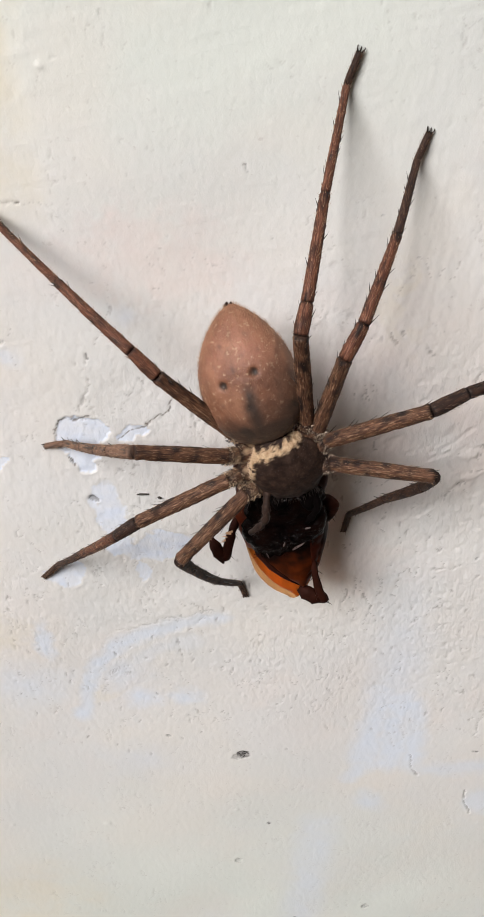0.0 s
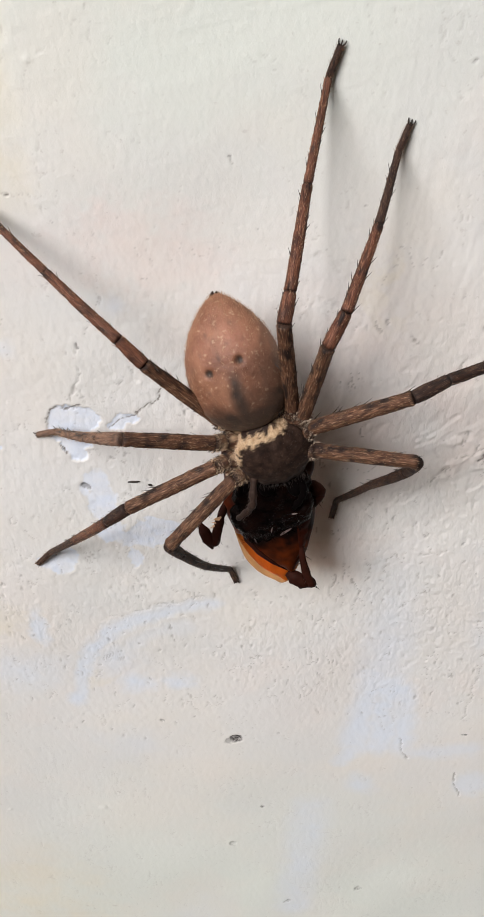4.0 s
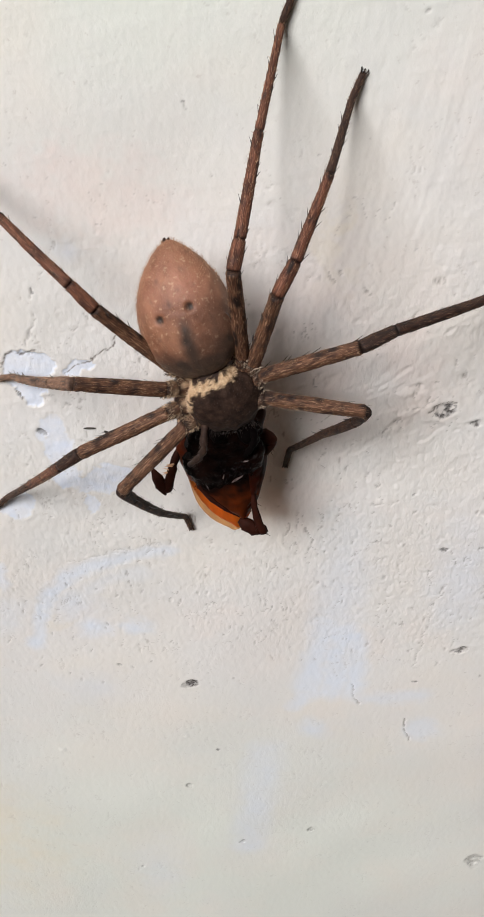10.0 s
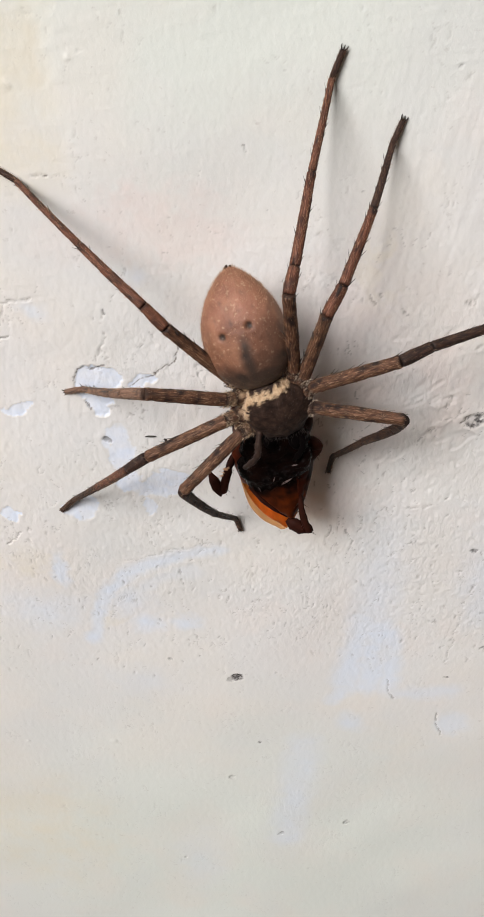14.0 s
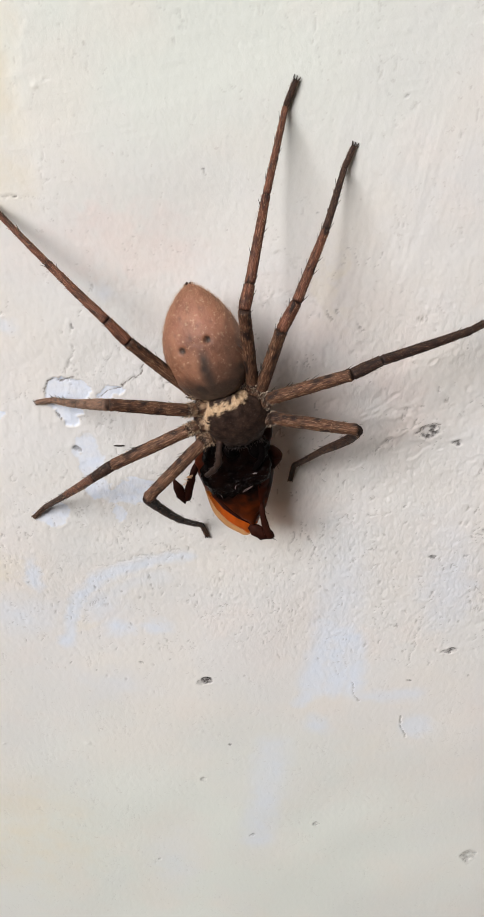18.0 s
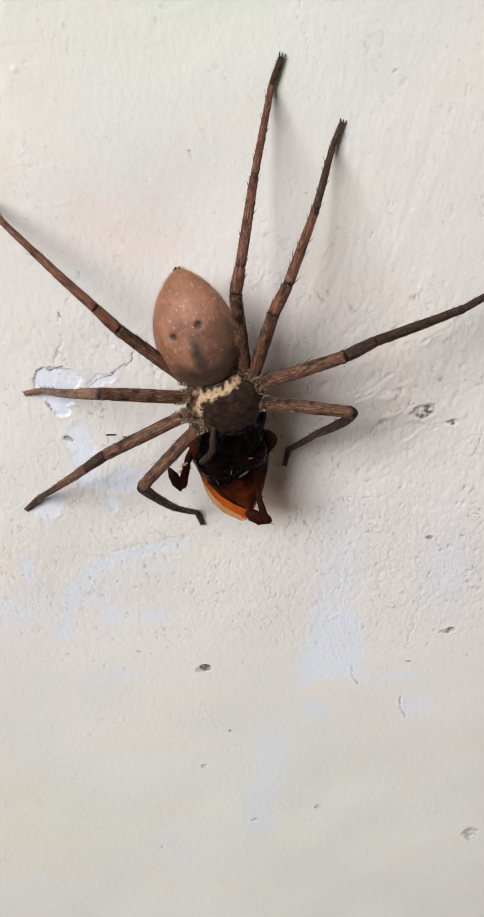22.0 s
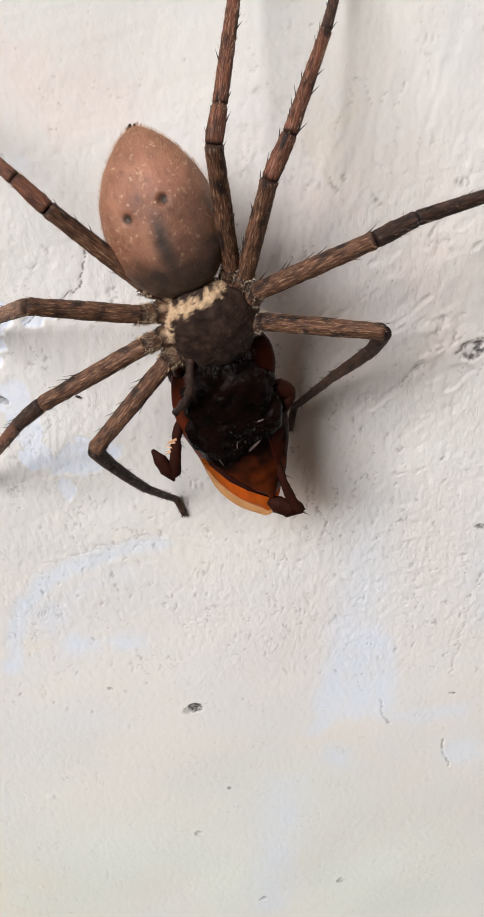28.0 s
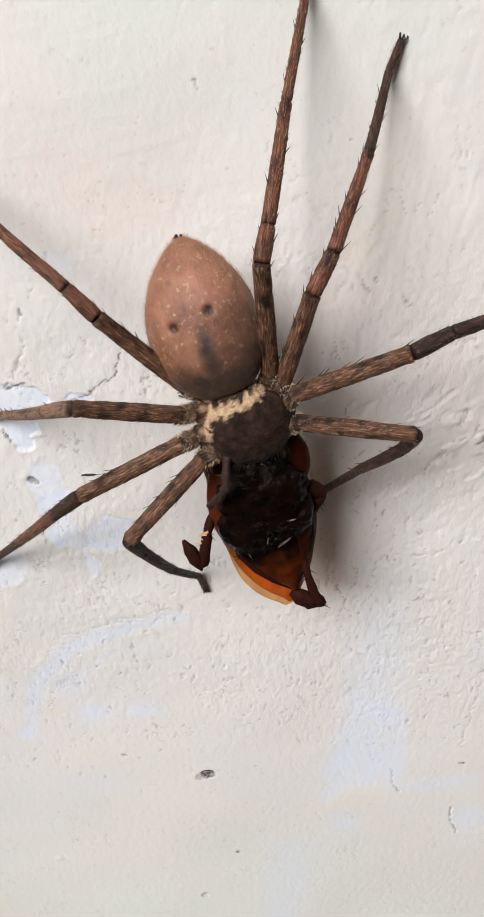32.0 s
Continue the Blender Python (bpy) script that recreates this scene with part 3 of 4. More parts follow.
    # brown specks beside the hind legs
    speck = step(cloudy(x, z, 1.3, 3, 0.6, 155.0), 0.55, 0.9) * step(w.oval(19.0, 1238.0, 10.0, 13.0, 20), 0.0, 0.7)
    w.put("crack", 0.12 * speck)
    w.h -= 0.05 * speck
    # holes and chips
    w.pit(0.6, 1122.0, 1.9, 1.5, 15, 0.7, 1.0, 0.06, 0.85)
    w.pit(-1.4, 1120.9, 1.3, 1.2, 60, 0.4, 0.7)
    w.pit(-15.9, 1128.7, 0.8, 0.5, 20, 0.6, 0.9)
    w.pit(-24.7, 1198.8, 0.65, 0.6, 0, 0.9, 0.75, 0.04, 0.8)
    w.pit(49.4, 1205.4, 3.4, 2.0, 22, 0.9, 0.95, 0.1, 0.05)
    w.crack([(46.6, 1204.6), (47.6, 1206.6), (49.6, 1207.6), (52.4, 1207.4)], 0.16, 0.2, 0.75)
    w.pit(56.3, 1203.2, 1.6, 1.1, 25, 0.7, 0.9, 0.1, 0.25)
    w.pit(55.4, 1168.6, 1.1, 0.6, 15, 0.5, 0.8)
    w.pit(63.5, 1175.6, 0.7, 0.5, 0, 0.4, 0.9)
    w.pit(62.4, 1169.4, 0.9, 0.4, 15, 0.4, 0.7)
    w.pit(63.2, 1135.8, 2.6, 1.1, 12, 0.7, 0.9, 0.1, 0.35)
    w.pit(54.4, 1124.8, 0.6, 0.5, 0, 0.4, 0.9)
    w.pit(33.0, 1054.8, 1.1, 1.4, 0, 0.5, 0.55)
    w.pit(13.0, 1048.2, 0.9, 1.3, 0, 0.4, 0.45)
    w.pit(-1.2, 1076.4, 0.9, 1.2, 0, 0.4, 0.4)
    w.pit(6.6, 1094.4, 0.5, 0.6, 0, 0.3, 0.8)
    w.pit(81.5, 1038.5, 3.0, 5.0, 0, 0.9, 0.5)
    w.pit(-22.9, 1228.5, 0.35, 0.35, 0, 0.3, 0.9)
    w.pit(-45.0, 1291.0, 0.9, 1.4, 0, 0.5, 0.8)
    w.pit(-16.5, 1032.0, 0.8, 1.0, 0, 0.3, 0.3)
    rnd = random.Random(5)
    for _ in range(14):
        w.lump(rnd.uniform(-60, 66), rnd.uniform(1040, 1285), rnd.uniform(0.5, 1.4), rnd.uniform(0.04, 0.14))
    for _ in range(26):
        w.pit(rnd.uniform(-60, 70), rnd.uniform(1130, 1285), rnd.uniform(0.2, 0.4), rnd.uniform(0.2, 0.35), 0, 0.3, rnd.uniform(0.2, 0.7), 0.0)
    h = w.h * w.fade
    n, grid = w.nx * w.nz, np.arange(w.nx * w.nz).reshape(w.nz, w.nx)
    co = np.stack([x, -h, z], -1).reshape(-1, 3) * 0.001
    quads = np.stack([grid[:-1, :-1], grid[:-1, 1:], grid[1:, 1:], grid[1:, :-1]], -1).reshape(-1, 4)
    # the rest of the wall: a frame of plain faces round the grid, then the sides and the back
    RX0, RX1, RZ1, T = WEST_X, EAST_X, TOP_Z, 0.14
    a, b, c, d = X0 / 1000, X1 / 1000, Z0 / 1000, Z1 / 1000
    ring = [(a, 0, c), (b, 0, c), (b, 0, d), (a, 0, d), (RX0, 0, 0), (RX1, 0, 0), (RX1, 0, RZ1), (RX0, 0, RZ1),
            (RX0, T, 0), (RX1, T, 0), (RX1, T, RZ1), (RX0, T, RZ1)]
    more = [(4, 5, 1, 0), (5, 6, 2, 1), (6, 7, 3, 2), (7, 4, 0, 3), (5, 4, 8, 9), (6, 5, 9, 10), (7, 6, 10, 11), (4, 7, 11, 8), (9, 8, 11, 10)]
    co = np.concatenate([co, np.array(ring)])
    faces = np.concatenate([quads, np.array(more) + n])
    me = bpy.data.meshes.new("wall_north")
    me.vertices.add(len(co))
    me.vertices.foreach_set("co", co.ravel())
    me.loops.add(faces.size)
    me.loops.foreach_set("vertex_index", faces.ravel().astype(np.int32))
    me.polygons.add(len(faces))
    me.polygons.foreach_set("loop_start", np.arange(0, faces.size, 4, dtype=np.int32))
    me.polygons.foreach_set("loop_total", np.full(len(faces), 4, dtype=np.int32))
    me.polygons.foreach_set("use_smooth", np.r_[np.ones(len(quads), bool), np.zeros(len(more), bool)])
    me.materials.append(PLASTER)
    for key, value in w.mask.items():
        row = np.r_[(value * w.fade).ravel(), np.zeros(len(ring))].astype(np.float32)
        me.attributes.new(key, "FLOAT", "POINT").data.foreach_set("value", row)
    me.update(calc_edges=True)
    me.validate()
    tagged(new("wall_north", me), "old cream-painted plaster wall, flaking to pale blue", "wall", kind="structure")


def box(name, x0, x1, y0, y1, z0, z1, material, label, category):
    v = [(x, y, z) for x in (x0, x1) for y in (y0, y1) for z in (z0, z1)]
    me = bpy.data.meshes.new(name)
    me.from_pydata(v, [], [(0, 1, 3, 2), (4, 6, 7, 5), (0, 4, 5, 1), (2, 3, 7, 6), (0, 2, 6, 4), (1, 5, 7, 3)])
    me.materials.append(material)
    return tagged(new(name, me), label, category, kind="structure")


def pierced(name, upright, a0, a1, top, hole, material, label):
    """A wall 14 cm thick with one opening; upright(a, z0, z1) places a block of it."""
    me, bm = bpy.data.meshes.new(name), bmesh.new()
    h0, h1, z0, z1 = hole
    for p, q, lo, hi in ((a0, h0, 0, top), (h1, a1, 0, top), (h0, h1, 0, z0), (h0, h1, z1, top)):
        if q - p > 0.001:
            made = bmesh.ops.create_cube(bm, size=1.0)["verts"]
            centre, size = upright(p, q, lo, hi)
            bmesh.ops.transform(bm, verts=made, matrix=Matrix.LocRotScale(centre, None, size))
    bm.to_mesh(me)
    bm.free()
    me.materials.append(material)
    tagged(new(name, me), label, "wall", kind="structure")


def build_room():
    """Plain unseen shell, added to close the place and kept dark against bounce: the daylight comes in through one
    opening.
    """
    w, e, y, top = WEST_X, EAST_X, ROOM_Y, TOP_Z
    box("floor", w - 0.14, e + 0.14, y - 0.14, 0.14, -0.1, 0.0, ROOM_FLOOR, "grey cement floor of the room", "floor")
    box("ceiling", w - 0.14, e + 0.14, y - 0.14, 0.14, top, top + 0.1, ROOM_WALL, "plain dim ceiling of the room", "ceiling")
    box("wall_east", e, e + 0.14, y - 0.14, 0.14, 0, top, ROOM_WALL, "plain distempered side wall", "wall")
    pierced("wall_south", lambda p, q, lo, hi: (((p + q) / 2, y - 0.07, (lo + hi) / 2), (q - p, 0.14, hi - lo)), w, e, top, HIGH,
            ROOM_WALL, "plain distempered wall with one high opening")
    box("wall_west", w - 0.14, w, y - 0.14, 0.14, 0, top, ROOM_WALL, "plain distempered side wall", "wall")


# ---------------------------------------------------------------- the spider
SPIDER_AT = (10.0, -16.0, 1221.0)
SLOPE = Vector((0, 0.78, -0.62))
R_HAIR = random.Random(11)


def leg_segment(spider_leg, name, a, b, r0, r1, skin, hair, bands=0, spines=0, waist=0.86, fuzz=22, bend=0.0, thorn=0.78):
    """One leg segment: a swollen, slightly knobbed tube with fine hair and black spines."""
    s, rnd = Shape(), R_HAIR
    a, b = Vector(a), Vector(b)
    d = b - a
    way, length = d.normalized(), d.length
    n = max(10, int(length * 2.8))
    side = way.cross(Vector((0, -1, 0)))
    side = side.normalized() if side.length > 0.1 else Vector((1, 0, 0))
    pts, radii = [], []
    for i in range(n + 1):
        t = i / n
        swell = waist + (1 - waist) * math.sin(math.pi * min(1, t * 1.05)) ** 0.7
        knob = 0.10 * math.exp(-((t - 0.97) / 0.03) ** 2) + 0.05 * math.exp(-((t - 0.02) / 0.03) ** 2)
        end = min(1, 0.86 + 5 * min(t, 1 - t))
        pts.append(a + d * t + Vector((0, -1, 0.3)) * (bend * math.sin(math.pi * t)))
        radii.append((r0 + (r1 - r0) * t) * (swell + knob) * end)
    phase = rnd.uniform(0, 6)
    # where the spines stand: along the segment and round it (a quarter turn faces out from the wall)
    thorns = [((k + rnd.uniform(0.3, 0.8)) / spines, rnd.choice((0.2, 2.95, 0.75, 2.4, 1.5, -0.2, 3.3)) + rnd.uniform(-0.25, 0.25)) for k in range(spines)]

    def mark(t, ang):
        band = max(0, math.cos(t * math.pi * 2 * bands + 0.6)) ** 6 * 0.6 if bands else 0.0
        blotch = max(0, noise.noise(Vector((t * length * 0.42, math.cos(ang) * 1.3, math.sin(ang) * 1.3 + phase))) - 0.16) * 2.0
        dots = 0.0
        for u, turn in thorns:
            far = ((t - u) * length / 0.75) ** 2 + (((ang - turn + math.pi) % (2 * math.pi) - math.pi) * r0 / 0.58) ** 2
            dots = max(dots, (0.97 if thorn > 0.8 else 0.6) * math.exp(-far * far))
        ends = 0.55 * math.exp(-(t * length / 0.3) ** 2) + 0.7 * math.exp(-((1 - t) * length / 0.3) ** 2)
        return min(0.95, max(dots, band * (0.7 + 0.8 * noise.noise(Vector((t * 9, ang, phase)))) + blotch + ends))

    s.tube(pts, radii, 24, 0, rough=0.11, mark=mark, grain=phase * 7 + 3)
    for _ in range(int(length * fuzz)):
        t = rnd.random()
        i = min(n - 1, int(t * n))
        ang = rnd.uniform(0, 2 * math.pi)
        out = (side * math.cos(ang) + way.cross(side) * math.sin(ang)).normalized()
        base = pts[i].lerp(pts[i + 1], t * n - i) + out * radii[i] * 0.93
        s.thread(base, way * rnd.uniform(0.8, 1.3) + out * rnd.uniform(0.25, 0.8) + Vector([rnd.uniform(-.2, .2) for _ in range(3)]),
                 rnd.uniform(0.35, 0.9), 0.02, 1)
    ref = Vector((0.13, 1, 0.21)).normalized()
    u0 = way.cross(ref).normalized()
    w0 = u0.cross(way)
    for t, turn in thorns:
        i = min(n - 1, int(t * n))
        out = u0 * math.cos(turn) + w0 * math.sin(turn)
        s.hair(pts[i] + out * radii[i] * 0.85, way * 1.0 + out * rnd.uniform(0.28, 0.6), rnd.uniform(1.5, 2.5) * thorn, 0.125, 2)
    return part(name, s, [skin, hair, SPINE_BLACK], spider_leg, origin=SPIDER_AT)


def build_leg(spider, root, joints, skins, width=1.0, label=""):
    """root: at the sternum; joints: trochanter, then the far ends of femur, patella, tibia, metatarsus and tarsus."""
    widths = [1.28, 1.18, 1.02, 0.77, 0.56, 0.46]
    centre = []
    for j, (p, r) in enumerate(zip(joints, widths)):
        q = Vector(p) + SLOPE * (r * width if j < 4 else 0.0)
        q.y = min(q.y, -0.62 if j == 4 else -0.5 if j == 5 else -1.0)
        centre.append(q)
    coxa, rnd = Shape(), R_HAIR
    root, hip = Vector(root), centre[0]
    mid = root.lerp(hip, 0.55)
    coxa.tube([root, root.lerp(hip, 0.2), mid, root.lerp(hip, 0.66), root.lerp(hip, 0.78), hip + (hip - root).normalized() * 0.4],
              [1.2, 1.5, 1.55, 1.12, 1.35, 1.1], 20, 0, rough=0.1, grain=2.0 + root[0],
              mark=lambda t, a: 0.85 if 0.55 < t < 0.7 or t > 0.97 else 0.1)
    coxa.a["cream"] = [0.5 * max(0, 0.3 + 2 * noise.noise(Vector(p) * 1.9)) if (i // 20) in (2, 4) and root.x < 9 else 0.0 for i, p in enumerate(coxa.v)]
    way = (hip - root).normalized()
    for _ in range(760):
        t, out = rnd.random(), Vector([rnd.gauss(0, 1) for _ in range(3)])
        out = (out - way * out.dot(way)).normalized()
        ring = noise.noise(Vector((t * 6.5, out.x * 1.4, root.x + out.z * 1.4)))
        coxa.thread(root.lerp(hip, t) + out * 1.25, way * rnd.uniform(0.4, 1.0) + out * rnd.uniform(0.3, 1.0) + Vector([rnd.uniform(-.4, .4) for _ in range(3)]),
                    rnd.uniform(0.3, 0.65), 0.034, 1 if ring > -0.05 else 2)
    for _ in range(260):
        out = Vector([rnd.gauss(0, 1) for _ in range(3)])
        out = (out - way * out.dot(way)).normalized()
        clump = noise.noise(Vector((out.x * 2.6, out.y * 2.6 + root.z, out.z * 2.6)))
        coxa.thread(hip + way * rnd.uniform(-0.7, 0.9) + out * 1.12, way * rnd.uniform(0.1, 0.9) + out * rnd.uniform(0.5, 1.0),
                    rnd.uniform(0.25, 0.6), 0.045, 1 if clump > 0.0 else 2)
    ob = part("leg", coxa, [LEG_TAN, HAIR_CREAM if root.x < 9 else HAIR_PALE, HAIR_DARK], spider, label, SPIDER_AT)
    w = [v * width for v in widths]
    hair = {LEG_TAN: HAIR_TAN, LEG_PALE: HAIR_TAN, LEG_RUST: HAIR_TAN, LEG_DARK: HAIR_BROWN}
    leg_segment(ob, "femur", centre[0], centre[1], w[0], w[1], skins[0], hair[skins[0]], 2.5, 11, 0.92, thorn=0.95)
    leg_segment(ob, "patella", centre[1], centre[2], w[1] * 0.98, w[2], skins[1], hair[skins[1]], 0, 3, 0.93)
    leg_segment(ob, "tibia", centre[2], centre[3], w[2] * 0.95, w[3], skins[2], hair[skins[2]], 2, 11, 0.95, bend=0.25)
    leg_segment(ob, "metatarsus", centre[3], centre[4], w[3] * 0.92, w[4], skins[3], hair[skins[3]], 1.5, 9, 0.96, bend=0.2)
    tarsus = leg_segment(ob, "tarsus", centre[4], centre[5], w[4] * 1.0, w[5] * 1.12, skins[4], HAIR_BROWN, 0, 0, 0.97, 46)
    # the two hooked claws at the tip
    s, way = Shape(), (centre[5] - centre[4]).normalized()
    side = way.cross(Vector((0, 1, 0))).normalized()
    for k in (-1, 0, 1):
        base = centre[5] + side * 0.30 * k
        s.tube([base, base + way * 0.34 + side * 0.20 * k + Vector((0, -0.18, 0)), base + way * 0.62 + side * 0.24 * k,
                base + way * 0.70 + side * 0.16 * k + Vector((0, 0.28, 0))], [0.14, 0.12, 0.08, 0.02], 6)
    part("claws", s, SPINE_BLACK, ob, origin=SPIDER_AT)
    return ob


def abdomen_profile(s):
    if s > 0.44:
        return max(0.0, 1 - ((s - 0.44) / 0.56) ** 2.0) ** 0.72
    return max(0.0, 1 - ((0.44 - s) / 0.44) ** 2.3) ** 0.5


def build_abdomen(spider):
    s, rnd = Shape(), random.Random(3)
    waist, tip = Vector((7.4, -18.4, 1225.2)), Vector((1.6, -12.0, 1245.0))
    axis = (tip - waist) / 2
    centre = waist + axis
    across = axis.cross(Vector((0, -1, 0))).normalized()
    if across.x < 0:
        across = -across
    up = across.cross(axis).normalized()
    if up.y > 0:
        up = -up

    def mark(t, ang):
        u, w = abdomen_profile(t) * math.cos(ang), math.sin(ang)
        v = 0.0
        if w > 0:
            streak = 0.085 + 0.62 * max(0, 0.45 - t)
            v = 0.97 * math.exp(-((u - 0.05) / (streak * 1.3)) ** 2) * (1 - min(1, max(0, (t - 0.44) / 0.12)))
            for du, dt in ((-0.40, 0.53), (0.26, 0.575)):
                v = max(v, math.exp(-(((u - du) / 0.083) ** 2 + ((t - dt) / 0.030) ** 2) ** 3))
            for du, dt in ((-0.52, 0.40), (0.52, 0.44), (-0.3, 0.78), (0.22, 0.82), (-0.5, 0.66), (0.1, 0.70), (0.42, 0.7), (-0.12, 0.62)):
                v = max(v, 0.4 * math.exp(-(((u - du) / 0.04) ** 2 + ((t - dt) / 0.018) ** 2)))
            # dark base marking, deepened and weighted east to paint in the shade there
            v = max(v, 0.92 * min(1, max(0, (0.33 - t) / 0.14)), min(1, max(0, (0.52 - t) / 0.25)) * min(0.9, max(0, 0.36 + 0.75 * u)))
            # east flank darkened: its shade is put into the skin colour
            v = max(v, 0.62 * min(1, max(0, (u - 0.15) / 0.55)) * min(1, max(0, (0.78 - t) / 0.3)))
            v += 0.45 * max(0, noise.noise(Vector((u * 7, t * 11, 1.5))) - 0.18)
        return min(1.0, v)

    def blush(t, ang):
        return 0.55 * math.exp(-((t - 0.72) / 0.16) ** 2) * max(0, math.sin(ang)) * max(0, 0.8 + 0.8 * noise.noise(Vector((math.cos(ang) * 3, t * 5, 8))))

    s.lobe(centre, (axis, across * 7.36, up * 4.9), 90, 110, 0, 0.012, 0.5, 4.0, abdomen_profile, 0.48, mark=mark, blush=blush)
    # the two dimples
    for i in range(1, len(s.v) - 1):
        t, ang = (1 + (i - 1) // 110) / 90, 2 * math.pi * ((i - 1) % 110) / 110
        u = abdomen_profile(t) * math.cos(ang)
        if math.sin(ang) > 0:
            sink = sum(math.exp(-(((u - du) / 0.075) ** 2 + ((t - dt) / 0.030) ** 2) ** 2) for du, dt in ((-0.40, 0.53), (0.26, 0.575)))
            s.v[i] = tuple(Vector(s.v[i]) - up.normalized() * (0.55 * sink))
    n = len(s.v)
    ringed, dark = [Vector(p) for p in s.v], s.a["mark"]
    for _ in range(9500):
        i = rnd.randrange(1, n - 1)
        p = ringed[i]
        if dark[i] > 0.22 and rnd.random() < 0.97:
            continue
        out = (p - centre - axis * ((p - centre).dot(axis) / axis.length_squared)).normalized()
        lie = axis.normalized() * 1.0 + out * rnd.uniform(0.12, 0.55) + Vector([rnd.uniform(-.25, .25) for _ in range(3)])
        s.thread(p + Vector([rnd.uniform(-.15, .15) for _ in range(3)]), lie, rnd.uniform(0.3, 0.6), 0.014, 1)
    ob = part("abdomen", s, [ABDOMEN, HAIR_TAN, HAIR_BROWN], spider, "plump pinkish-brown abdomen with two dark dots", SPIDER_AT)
    t = Shape()
    for dx in (-0.45, 0.45):
        t.tube([tip + Vector((dx, 0, -1.2)), tip + Vector((dx * 0.8, -0.1, -0.3)), tip + Vector((dx * 0.6, 0.1, 0.25))], [0.45, 0.38, 0.12], 8)
    part("spinnerets", t, LEG_DARK, ob, "small dark spinnerets", SPIDER_AT)


def build_carapace(spider):
    s, rnd = Shape(), random.Random(4)
    centre = Vector((10.3, -19.3, 1221.2))
    axis, across = Vector((1.0, 0.5, -6.1)), Vector((6.3, 0.8, 0.9))
    up = Vector((0.0, -3.2, -0.3))

    def width(t):
        return (math.sin(math.pi * t) ** 0.42) * (1.0 - 0.10 * t)

    def cream(t, ang):
        """A ragged crescent of pale hair along the hind rim and the west flank."""
        along, w = 2 * t - 1, width(t)
        x, z = 10.3 + along + 6.3 * math.cos(ang) * w, 1221.2 - 6.1 * along + 0.9 * math.cos(ang) * w
        rag = 0.9 * noise.noise(Vector((x * 1.5, z * 1.5, 4))) + 0.5 * noise.noise(Vector((x * 4, z * 4, 9)))
        d = z - 1223.6 - 0.45 * (x - 5.5) + rag
        hind = (0.95 - abs(d - 0.75)) * (1.0 if x < 11.6 else max(0.0, 1 - (x - 11.6) * 1.3))
        flank = (5.2 - x + rag) * (1.0 if z > 1221.0 else max(0.0, 1 - (1221.0 - z) * 0.45))
        v = max(hind, flank if d < 1.6 else 0.0)
        return min(1.0, max(0.0, v * 1.8)) if math.sin(ang) > -0.5 else 0.3

    def groove(t, ang):
        u = math.cos(ang) * width(t)
        v = 0.8 * math.exp(-(u / 0.035) ** 2) * (1 if 0.35 < t < 0.62 else 0)
        for k in (-1, 1):
            v = max(v, 0.45 * math.exp(-((u - k * (0.15 + 0.9 * abs(t - 0.5))) / 0.03) ** 2))
        return v if math.sin(ang) > 0 else 0.0

    s.lobe(centre, (axis, across, up), 64, 84, 0, 0.06, 0.45, 2.0, width, cream=cream, mark=groove)
    shell = [Vector(p) for p in s.v]
    tone = s.a["cream"]
    for _ in range(5200):
        i = rnd.randrange(1, len(shell) - 1)
        pale = tone[i] > 0.4
        if not pale and rnd.random() < 0.72:
            continue
        p = shell[i]
        out = (p - centre).normalized()
        lie = -axis.normalized() * rnd.uniform(0.2, 1.0) + out * rnd.uniform(0.25, 0.9) + Vector([rnd.uniform(-.5, .5) for _ in range(3)])
        if pale:
            lie = out + axis.normalized() * rnd.uniform(-0.2, 0.7) + Vector([rnd.uniform(-.4, .4) for _ in range(3)])
        s.thread(p, lie, rnd.uniform(0.25, 0.6) if pale else rnd.uniform(0.2, 0.45), 0.022, 1 if pale else 2)
    head = centre + axis * 0.9 + up * 0.25
    for _ in range(150):
        k = rnd.uniform(-1, 1)
        p = head + across * (k * 0.72) - axis * (0.22 * k * k) + up * rnd.uniform(-0.3, 0.35)
        s.thread(p, axis.normalized() + Vector((0.5 * k, -0.25, 0)) + Vector([rnd.uniform(-.45, .45) for _ in range(3)]), rnd.uniform(0.5, 1.3), 0.035, 3)
    ob = part("carapace", s, [CARAPACE, HAIR_CREAM, HAIR_DARK, SPINE_BLACK], spider, "dark brown carapace with a cream hair crescent", SPIDER_AT)
    under = Shape()
    under.lobe(centre + Vector((0, 3.2, 0)), (axis * 0.86, across * 0.8, Vector((0, 2.4, 0))), 14, 20, 0, 0.05)
    part("sternum", under, LEG_DARK, spider, origin=SPIDER_AT)
    # the eight eyes in two rows on the front of the head
    front = centre + axis * 0.93 + up * 0.52
    for row, drop, size in ((0, 0.0, 0.16), (1, 0.75, 0.2)):
        for k in (-1.5, -0.5, 0.5, 1.5):
            e = Shape()
            e.lobe(front + across.normalized() * (k * 0.95) + axis.normalized() * (drop * 0.7) - up.normalized() * (drop * 0.9 + 0.12 * abs(k)),
                   (Vector((size, 0, 0)), Vector((0, size, 0)), Vector((0, 0, size))), 8, 10)
            part("eye", e, EYE_BLACK, ob, origin=SPIDER_AT)


